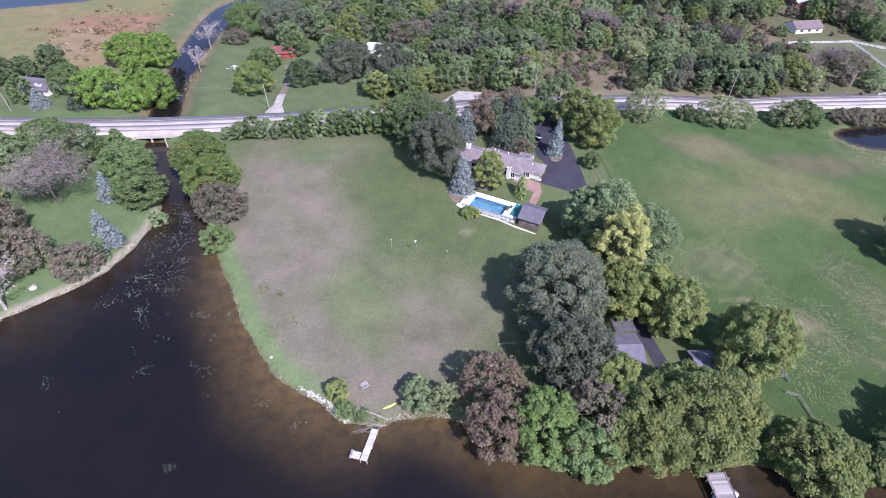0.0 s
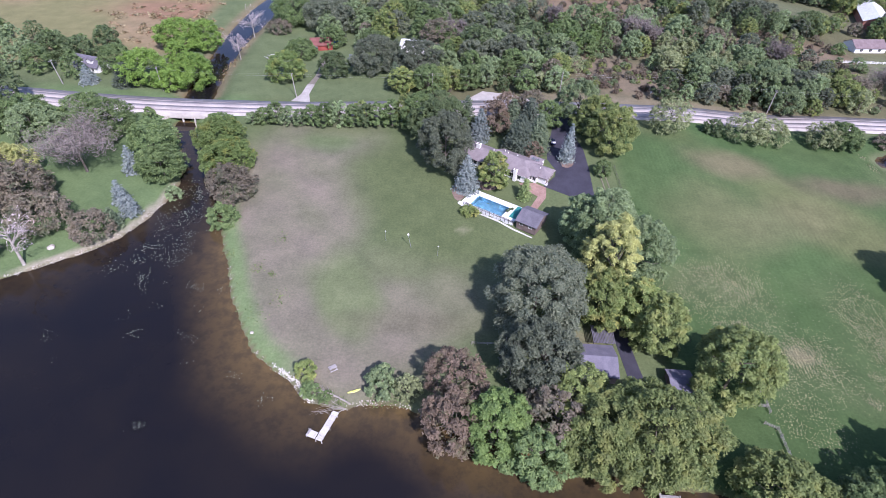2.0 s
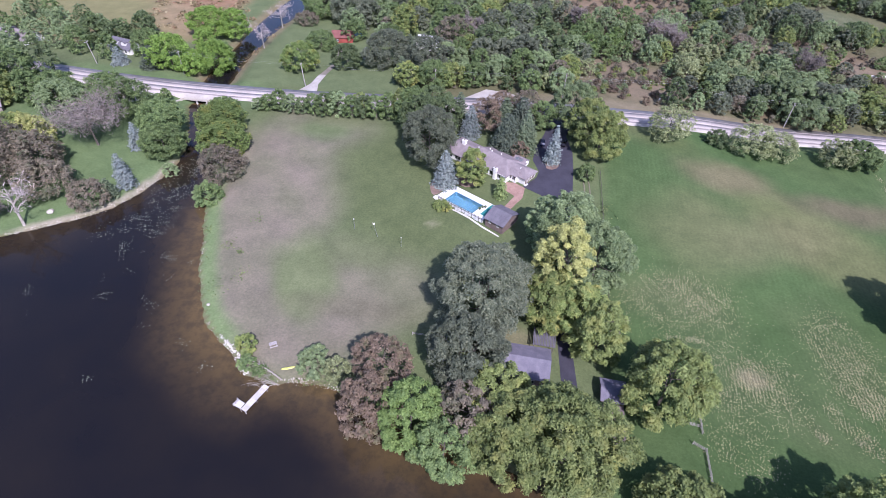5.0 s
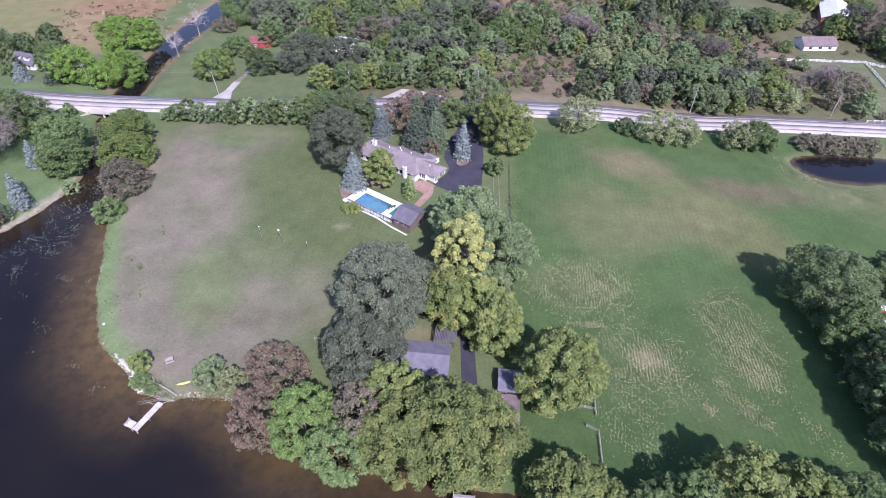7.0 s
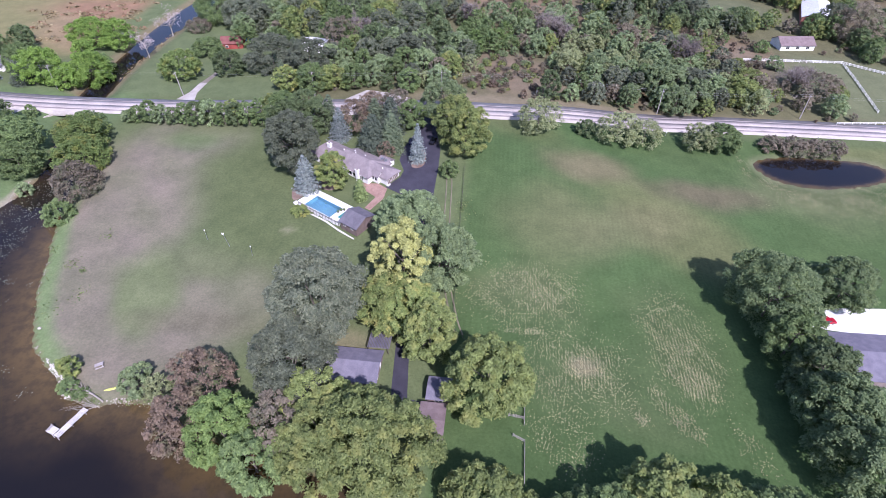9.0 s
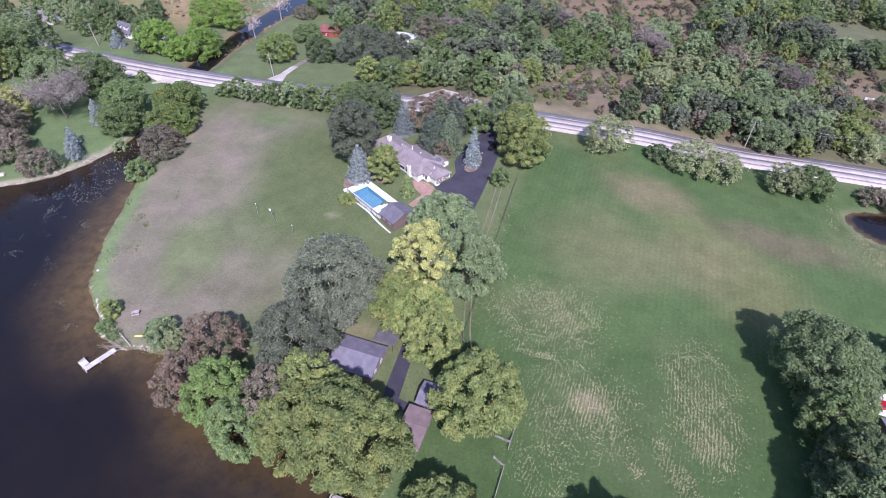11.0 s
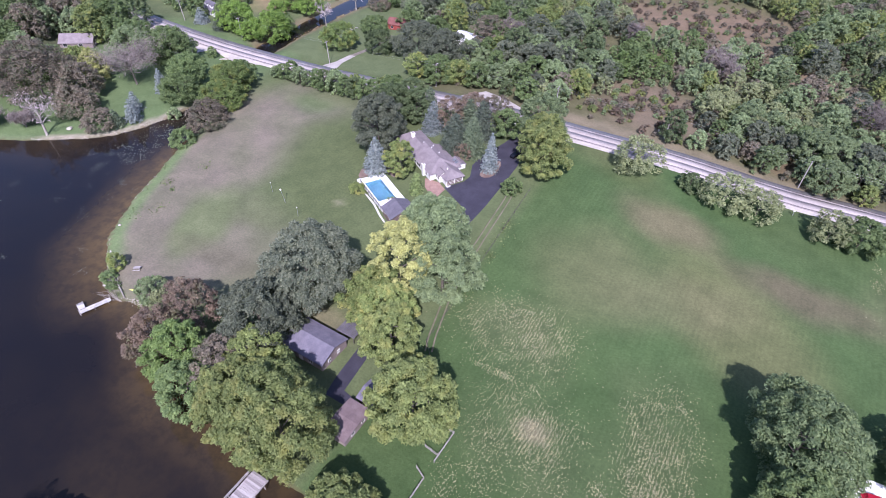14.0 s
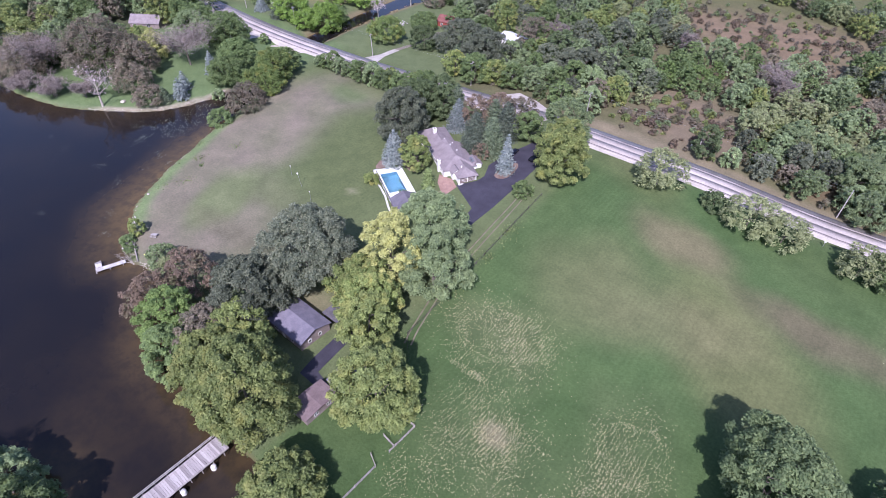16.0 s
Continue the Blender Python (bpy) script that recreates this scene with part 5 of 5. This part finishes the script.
trees([(13.5, 159, 18, 8.8, "slate"), (15, 180, 12, 5.4, "deep"), (21.2, 147, 12.5, 5.0, "blue"), (30, 148.6, 12, 4.8, "lime"), (40, 143, 8, 2.6, "cyp"),
       (39, 169, 14, 6.5, "deepcon"), (45.5, 170, 15, 5.2, "darkcon"), (25, 177, 12, 5.0, "blue"), (20, 183, 14, 4.8, "darkcon"), (30, 181, 12, 5.3, "russet"),
       (55.5, 164, 14, 3.5, "blue"), (71, 171, 16, 7.6, "olive"), (62, 190, 16, 8, "sage"), (67, 181, 15, 6.6, "olive"), (67, 157, 5, 2.9, "green")], group="trees round the house")
trees([(44, 166, 5, 3.0, "russet"), (50, 186, 10, 5.0, "green"), (22.6, 134.6, 2.2, 2.6, "bush"), (37, 183, 13, 6, "darkcon"), (43, 182, 14, 6, "deepcon"),
       (10, 186, 13, 6, "deep"), (2, 184, 13, 6.8, "green"), (8, 176, 14, 7, "deep"), (35, 189, 11, 6, "russet"), (44, 190, 12, 6, "taupe")], group="trees round the house")
trees([(97, 190, 11, 6.8, "pale"), (115, 191, 5, 3.6, "deep"), (126, 188.5, 10, 6.8, "pale"), (136, 190, 8, 6, "pale"), (156, 190, 8, 5.8, "pale"),
       (164, 191, 8, 6.2, "green"), (184, 193.5, 4.5, 4.6, "taupe"), (191, 193, 5, 5, "taupe"), (199, 193.5, 4.5, 4.6, "taupe"), (206, 194, 4.5, 4.2, "taupe")], 0.5, "trees along the road")
trees([(-63, 185, 4, 2.5, "sage"), (-58.5, 185, 6, 3.0, "green"), (-53.5, 186, 8, 3.4, "green"), (-48.5, 185, 7, 3.2, "sage"), (-44, 185.5, 6, 2.8, "deep"),
       (-39.5, 186, 7.5, 3.3, "green"), (-34.5, 185, 8.5, 3.6, "green"), (-29, 186, 9, 3.8, "sage"), (-23.5, 185.5, 8, 3.6, "green"), (-18.5, 186, 8.5, 3.4, "deep"), (-13.5, 185.5, 9, 3.7, "green"),
       (-8.5, 186, 10, 4.0, "green"), (-3.5, 187, 11, 4.2, "olive"), (-32, 189, 8, 3.4, "deep"), (-20.5, 189, 8, 3.2, "olive")], 0.5, "hedge along the road")
trees([(-89.5, 160, 11, 7.6, "green"), (-82, 148.5, 9, 7.0, "green"), (-66, 163, 12, 8.0, "olive2"), (-61, 154, 10, 7.6, "olive2"), (-70, 172, 9, 5.5, "green"), (-55, 140, 9, 7.5, "taupe"),
       (-54, 127, 6, 4.6, "green"), (-107, 146, 16, 13.5, "bare"), (-112, 169, 12, 9, "green"), (-92, 148, 10, 3.6, "blue"), (-83, 127, 9, 3.8, "blue"),
       (-88, 132, 8, 3.3, "blue"), (-85, 121, 7, 3.2, "darkcon"), (-89, 117, 6, 6.0, "taupe"), (-105, 118, 10, 7.8, "taupe"), (-101.5, 102.5, 17, 7.0, "dead")], 0.5, "garden trees by the canal")
trees([(-114, 126, 14, 8.0, "taupe"), (-75, 139, 4, 2.6, "sage"), (-146, 100, 17, 13, "bare"), (-128, 118, 21, 13.5, "taupe"), (-112, 101, 8, 5, "bare"),
       (-127, 141, 11, 6, "straw"), (-135, 140, 11, 7, "lime"), (-122, 176, 11, 7.5, "green"), (-128, 166, 9, 5, "sage"), (-124, 93, 8, 6, "bare"), (-138, 88, 7, 6, "bare"), (-150, 86, 8, 6, "taupe"), (-152, 92, 12, 10, "taupe"), (-137, 166, 11, 7, "sage"),
       (-145, 128, 13, 10, "green"), (-148, 138, 8, 6, "taupe"), (-142, 172, 11, 8, "green"), (-160, 112, 13, 10, "deep"), (-103, 184, 4, 2.4, "green")], 0.5, "garden trees by the canal")
trees([(-142, 211, 8, 4.6, "blue"), (-126, 212, 10, 6.2, "deepcon"), (-172, 236, 11, 6.9, "deep"), (-118, 214, 13, 8.5, "neon"), (-107, 212, 8, 5.5, "neon"),
       (-102, 222, 13, 8.5, "neon"), (-123, 259, 13, 9, "neon"), (-111, 261, 13, 7, "neon"), (-116, 240, 9, 5, "neon"), (-137, 226, 10, 7.0, "green"), (-91, 251, 11, 4.6, "dead"),
       (-94, 281, 14, 8.0, "dead"), (-61, 227, 11, 7.6, "olive2"), (-63, 258, 7, 6.8, "green"), (-41, 233, 10, 6.0, "deep"), (-36, 248, 5, 3.2, "blue")], 0.5, "trees north of the road")
trees([(-23, 240, 14, 9.5, "slate"), (-12, 222, 11, 4.8, "darkcon"), (-29, 266, 9, 6, "green"), (-3, 233, 14, 9, "slate"), (4, 261, 14, 7, "taupe"),
       (-59, 300, 15, 12, "slate"), (-78, 305, 13, 11, "green"), (-82, 288, 6, 5.5, "taupe"), (-68, 318, 14, 12, "slate"), (-14, 246, 12, 5.5, "darkcon"),
       (-8, 216, 10, 5, "lime"), (11, 219, 9, 5.2, "lime"), (3, 216, 11, 6, "green"), (-105, 232, 9, 6, "green"), (-48, 330, 14, 10, "green")], 0.5, "trees north of the road")

# ---- woods and brush north of the road ----
def woods(name, label, spots, mats, leaf, cover):
    """Many trees in one mesh, a material for each kind."""
    rng = np.random.default_rng(11)
    qs, ms, tv, tf = [], [], [], []
    for x, y, h, r, k in spots:
        q = crown_needle(rng, h, r, leaf * 0.9, 0.05) if k in CONIFER else crown_leafy(rng, h, r, leaf, cover, 0.06)
        z = gz(x, y)
        qs.append(q + np.array([x, y, z]))
        ms.append(np.full(len(q), mats.index(k)))
        tube(tv, tf, [(x, y, z - 0.3), (x, y, z + h * 0.6)], [0.25, 0.08], 4)
    q = np.concatenate(qs)
    me = leaf_mesh(name, q)
    me.polygons.foreach_set("material_index", np.concatenate(ms).astype(np.int32))
    ob = tagged(link_mesh(name, me, [LEAF[k] for k in mats]), label, "trees", kind="stuff")
    link_mesh("trunk", raw_mesh("trunk", tv, tf, 4), BARK, ob)
    return ob


def within(x, y, areas):
    return any(((x - cx) / rx) ** 2 + ((y - cy) / ry) ** 2 < 1 for cx, cy, rx, ry in areas)


CLEARINGS = ((88, 239, 20, 27), (70, 227, 13, 11), (106, 226, 10, 9), (84, 358, 48, 50), (54, 392, 30, 26), (138, 299, 9, 16), (150, 306, 18, 8), (172, 292, 20, 11), (193, 276, 18, 13), (197, 256, 11, 12),
             (240, 250, 34, 32), (224, 290, 28, 26), (250, 335, 20, 22), (212, 352, 28, 26), (-8, 264, 11, 9), (26, 213, 12, 5), (-164, 150, 18, 14), (40, 318, 8, 7))
# the woods' patches: where, and what grows there
PATCHES = (((40, 268, 21, 30), ("slate", "slate", "sage", "deep")), ((-10, 300, 30, 30), ("slate", "sage", "green", "lime")), ((68, 276, 22, 20), ("green", "green", "bright", "sage")),
           ((150, 231, 20, 12), ("deep", "slate", "green", "sage", "green", "slate")), ((126, 256, 26, 20), ("pale", "sage", "sage", "pale", "olive")), ((104, 292, 18, 26), ("sage", "taupe", "sage", "green")),
           ((165, 322, 22, 16), ("deep", "slate", "deep")), ((200, 236, 24, 20), ("taupe", "olive", "russet", "sage", "green")), ((30, 232, 26, 16), ("green", "sage", "slate", "sage", "green")))
# what grows elsewhere, weighted to greyish leaf colours that imitate distant haze
WOOD_KINDS = ("slate", "green", "sage", "olive", "slate", "sage", "pale", "green", "taupe", "sage", "deep", "lime")


def scatter(n, x0, x1, y0, y1, gap, kinds, hh, seed, clear=True):
    rng = random.Random(seed)
    spots, cells = [], {}
    for _ in range(n * 12):
        x, y = rng.uniform(x0, x1), rng.uniform(y0, y1)
        if clear and within(x, y, CLEARINGS):
            continue
        c = (int(x // gap), int(y // gap))
        if any(math.hypot(x - a, y - b) < gap * rng.uniform(0.75, 1.2) for i in (-1, 0, 1) for j in (-1, 0, 1) for a, b in cells.get((c[0] + i, c[1] + j), ())):
            continue
        cells.setdefault(c, []).append((x, y))
        k = rng.choice(kinds)
        h = rng.uniform(*hh)
        if kinds is WOOD_KINDS:
            for area, local in PATCHES:
                if within(x + rng.uniform(-4, 4), y + rng.uniform(-4, 4), (area,)):
                    k = rng.choice(local)
                    h *= 1.2 if "slate" in local[:2] else 0.95
                    break
        spots.append((x, y, h, h * rng.uniform(0.38, 0.56), k))
        if len(spots) >= n:
            break
    return spots


near_rows = scatter(150, 4, 186, 217, 254, 6.6, WOOD_KINDS, (5.5, 11), 3)
for s in near_rows:
    tree(*s, near=0.5, group="woods north of the road")
for x, y, h, r in ((104, 288, 12, 6), (110, 281, 11, 5), (166, 262, 12, 6), (63, 300, 12, 5), (12, 268, 12, 5), (208, 245, 11, 8)):
    tree(x, y, h, r, "bare", near=0.5, group="woods north of the road")
ALL = ["slate", "deep", "green", "bright", "sage", "olive", "olive2", "taupe", "russet", "lime", "pale", "darkcon"]
far_spots = (scatter(320, 0, 260, 252, 430, 7.8, WOOD_KINDS, (6, 12), 5) + scatter(60, -60, 0, 268, 420, 9, WOOD_KINDS, (9, 14), 6)
             + scatter(70, 176, 300, 222, 300, 8.5, ("taupe", "sage", "olive", "taupe", "green"), (4, 9), 8) + scatter(60, -260, -152, 92, 196, 12, ("green", "sage", "deep", "taupe", "olive"), (12, 17), 9)
             + scatter(40, -230, -150, 214, 262, 12, ("green", "deep", "sage"), (8, 12), 10, False) + scatter(90, 130, 420, 300, 470, 12, WOOD_KINDS, (9, 15), 14))
woods("far_woods", "mixed green and brown autumn woods beyond the road", far_spots, ALL, 0.74, 1.3)
brush = scatter(520, 4, 290, 216, 380, 4.6, ("taupe", "taupe", "sage", "olive", "taupe", "russet"), (1.0, 3.6), 12, False)
for cx, cy, rx, ry, n in ((88, 243, 18, 23, 80), (78, 366, 46, 40, 190), (170, 291, 40, 14, 60), (70, 228, 12, 7, 20), (228, 300, 26, 18, 15), (197, 256, 11, 12, 22)):
    spots = random.Random(int(cx))
    for _ in range(n):
        a, q = spots.uniform(0, 6.28), math.sqrt(spots.random())
        h = spots.uniform(0.7, 2.6)
        brush.append((cx + rx * q * math.cos(a), cy + ry * q * math.sin(a), h, h * spots.uniform(0.5, 0.9), spots.choice(("taupe", "taupe", "russet", "sage", "olive"))))
brush = [b for b in brush if not within(b[0], b[1], ((236, 250, 36, 32), (226, 300, 22, 16), (214, 350, 24, 22)))]
trees([(216, 239, 9, 7.5, "taupe"), (191, 236, 8, 6, "taupe"), (204, 314, 11, 7.5, "deep"), (208, 286, 5, 3.2, "green"), (259, 306, 18, 9, "taupe"), (252, 318, 14, 7, "slate"), (223, 236, 6, 4, "olive")],
      0.5, "trees round the paddock")
woods("brush", "low brown and green brush in the clearings", brush, ["taupe", "sage", "olive", "russet", "green"], 0.6, 1.2)

# ---- small stuff: stones on the banks, lily pads, weeds in the field, reeds ----
def along(line, x0, x1, y0, y1, step, rng):
    out = []
    for a, b in zip(line, np.roll(line, -1, 0)):
        n = max(1, int(np.hypot(*(b - a)) / step))
        for s in rng.uniform(0, 1, n):
            p = a + (b - a) * s
            if x0 < p[0] < x1 and y0 < p[1] < y1:
                out.append(p)
    return np.array(out)


def stones(name, label, spots, size, rng, mat):
    """Irregular six-faced stones, in one mesh."""
    base = np.array([(-1, -1, -1), (1, -1, -1), (1, 1, -1), (-1, 1, -1), (-1, -1, 1), (1, -1, 1), (1, 1, 1), (-1, 1, 1)], float)
    base[4:, :2] *= 0.65
    face = np.array([(4, 5, 6, 7), (0, 1, 5, 4), (1, 2, 6, 5), (2, 3, 7, 6), (3, 0, 4, 7)])
    n = len(spots)
    a = rng.uniform(0, 6.28, n)
    sc = size * rng.uniform(0.4, 1.3, (n, 1, 1)) * np.array([1, 0.8, 0.55])
    v = (base[None] + rng.normal(size=(n, 8, 3)) * 0.16) * sc
    c, s = np.cos(a)[:, None], np.sin(a)[:, None]
    v = np.stack([v[..., 0] * c - v[..., 1] * s, v[..., 0] * s + v[..., 1] * c, v[..., 2]], -1)
    v += np.column_stack([spots, np.maximum(ground_z(spots[:, 0], spots[:, 1]), LAKE_Z - 0.1)])[:, None]
    f = (face[None] + np.arange(n)[:, None, None] * 8).reshape(-1)
    return tagged(link_mesh(name, raw_mesh(name, v.reshape(-1, 3), f, 4), mat), label, "stones", kind="stuff")


rng = np.random.default_rng(21)
west = np.concatenate([along(LAKE_LINE, -104, -74, 84, 147, 0.10, rng)])
west = west + rng.normal(size=west.shape) * 0.35
stones("bank_stones", "pale riprap stones along the garden bank", west, 0.15, rng, STONE)
tip = along(LAKE_LINE, -23, -11.5, 64, 75, 0.03, rng)
tip = tip + rng.normal(size=tip.shape) * 0.4 + np.array([0.3, 0.25])
stones("point_stones", "white stones heaped along the point", tip, 0.15, rng, surface("white_stone", (0.48, 0.45, 0.41), (0.62, 0.59, 0.54), 0.8, 4))
tip = along(LAKE_LINE, -4, 14, 62, 69, 0.10, rng)
tip = tip + rng.normal(size=tip.shape) * 0.4
stones("shore_stones", "pale stones along the shore", tip, 0.14, rng, STONE)
east = along(LAKE_LINE, -58, -23, 74, 128, 0.5, rng)
east = east + rng.normal(size=east.shape) * 0.25
stones("lawn_stones", "scattered stones at the lawn's edge", east, 0.14, rng, STONE)

# lily pads
pads = []
for cx, cy, sx, sy, n in ((-70, 133, 4.5, 9, 420), (-64, 118, 5, 9, 330), (-72, 108, 7, 5, 120), (-55, 94, 10, 9, 90), (-45, 70, 16, 12, 60), (-72, 84, 16, 9, 50)):
    k = 1 + n // 9
    hubs = rng.normal(size=(k, 2)) * [sx, sy] + [cx, cy]
    pads.append(hubs[rng.integers(0, k, n)] + rng.normal(size=(n, 2)) * 1.1)
pads = np.concatenate(pads)
pads = pads[signed_distance(pads[:, 0], pads[:, 1], LAKE_LINE) < -1.5]
n = len(pads)
w = np.linspace(0, 2 * math.pi, 6, endpoint=False)
ring = np.stack([np.cos(w), np.sin(w), 0 * w], 1)
v = ring[None] * rng.uniform(0.06, 0.15, (n, 1, 1)) + np.column_stack([pads, np.full(n, LAKE_Z + 0.02)])[:, None]
tagged(link_mesh("lily_pads", raw_mesh("lily_pads", v.reshape(-1, 3), np.arange(n * 6), 6), surface("lily_pad", (0.16, 0.19, 0.12), (0.30, 0.32, 0.24), 2.0, 8, 0.5)), "pale green lily pads floating on the dark water", "water lilies", kind="stuff")


def tufts(name, label, mat, patches, high, wide, seed, rows=False):
    """Little upright blades in drifts; in a field they stand along its curving seed rows."""
    r = np.random.default_rng(seed)
    pts = []
    for cx, cy, sx, sy, *turn, n in patches:
        if rows:
            a, q, w = r.uniform(0, 6.283, n), r.uniform(0, 1, n) ** 0.5 * (1 + 0.22 * r.normal(size=n)), radians(turn[0])
            u, v = sx * q * np.cos(a), sy * q * np.sin(a)
            p = np.stack([cx + u * math.cos(w) - v * math.sin(w), cy + u * math.sin(w) + v * math.cos(w)], 1)
            keep = wobble(p[:, 0], p[:, 1], 3.1, cx) + 0.8 * wobble(p[:, 0], p[:, 1], 1.1, cy) > r.uniform(-1.2, 1.3, n)
            p = p[keep]
            bend = 0.0015 * (p[:, 1] - 92) ** 2 - 0.05 * (p[:, 1] - 92) + 0.4 * np.sin(p[:, 1] * 0.13)
            p[:, 0] = np.round((p[:, 0] + bend) / 0.76) * 0.76 - bend + r.normal(size=len(p)) * 0.17
        else:
            k = max(6, n // 45)
            drift = r.normal(size=(k, 2)) * [sx * 0.5, sy * 0.5] + [cx, cy]
            spread = r.uniform(0.5, 2.2, k)
            pick = r.integers(0, k, int(n * 0.62))
            p = drift[pick] + r.normal(size=(len(pick), 2)) * spread[pick][:, None]
        pts.append(p)
    p = np.concatenate(pts)
    n = len(p)
    c = np.column_stack([p, ground_z(p[:, 0], p[:, 1]) + high * 0.5])
    out = np.tile([[0, 0, 1.0]], (n, 1))
    q = sprays(r, c, out, wide, wide * 0.8, 0, 0.9)
    return tagged(link_mesh(name, leaf_mesh(name, q), mat), label, "weeds", kind="stuff")


PALE = leafy("pale_seedheads", (0.25, 0.235, 0.13), (0.46, 0.415, 0.26), glow=0.2)
GRASS = leafy("rough_grass", (0.085, 0.130, 0.045), (0.170, 0.200, 0.085), glow=0.3)
FIELD = ((92.4, 109.9, 16.5, 11.8, -4, 3800), (98.4, 113.6, 7.3, 5.5, -5, 900), (105.5, 86.2, 13.2, 11.9, -13, 3600), (109.3, 87.8, 6.7, 5.5, -30, 1300),
         (131.8, 97.3, 16.8, 8.3, -81, 4200), (132.6, 86.9, 7.4, 4.1, -47, 1500), (123.3, 81.6, 3.6, 2.3, -77, 350), (118.6, 75.5, 3.0, 1.7, -70, 220),
         (128.5, 75.1, 5.4, 2.6, -45, 650), (100.7, 68.4, 8.0, 6.6, -44, 900), (141.5, 70.0, 5.7, 2.7, -59, 350), (94.3, 97.3, 8.8, 1.1, 3, 350),
         (194, 161, 20, 7, -6, 2600), (207, 167, 12, 8, 0, 1400), (177, 171, 4, 5, 0, 350), (170, 180, 2, 7, 0, 220))
tufts("field_weeds", "pale seed heads in rows over the green field", PALE, tuple((*f[:5], int(f[5] * 1.7)) for f in FIELD), 0.14, 0.25, 31, True)
tufts("bank_grass", "rough grass along the bank and fences", GRASS, ((73, 130, 1.2, 34, 500), (-40, 98, 12, 26, 500), (4, 66.5, 12, 2.0, 260), (60, 49, 22, 3, 500), (100, 45, 25, 4, 500)), 0.2, 0.55, 35)
REED = leafy("dry_reeds", (0.150, 0.125, 0.065), (0.260, 0.215, 0.125), (0.24, 0.14, 0.09), glow=0.2)
tufts("marsh_reeds", "dry brown reeds and grass over the marsh", REED, ((-150, 300, 36, 40, 3000), (-125, 270, 8, 26, 700), (-96, 240, 3, 28, 500), (-100, 290, 4, 30, 400)), 0.4, 1.3, 37)
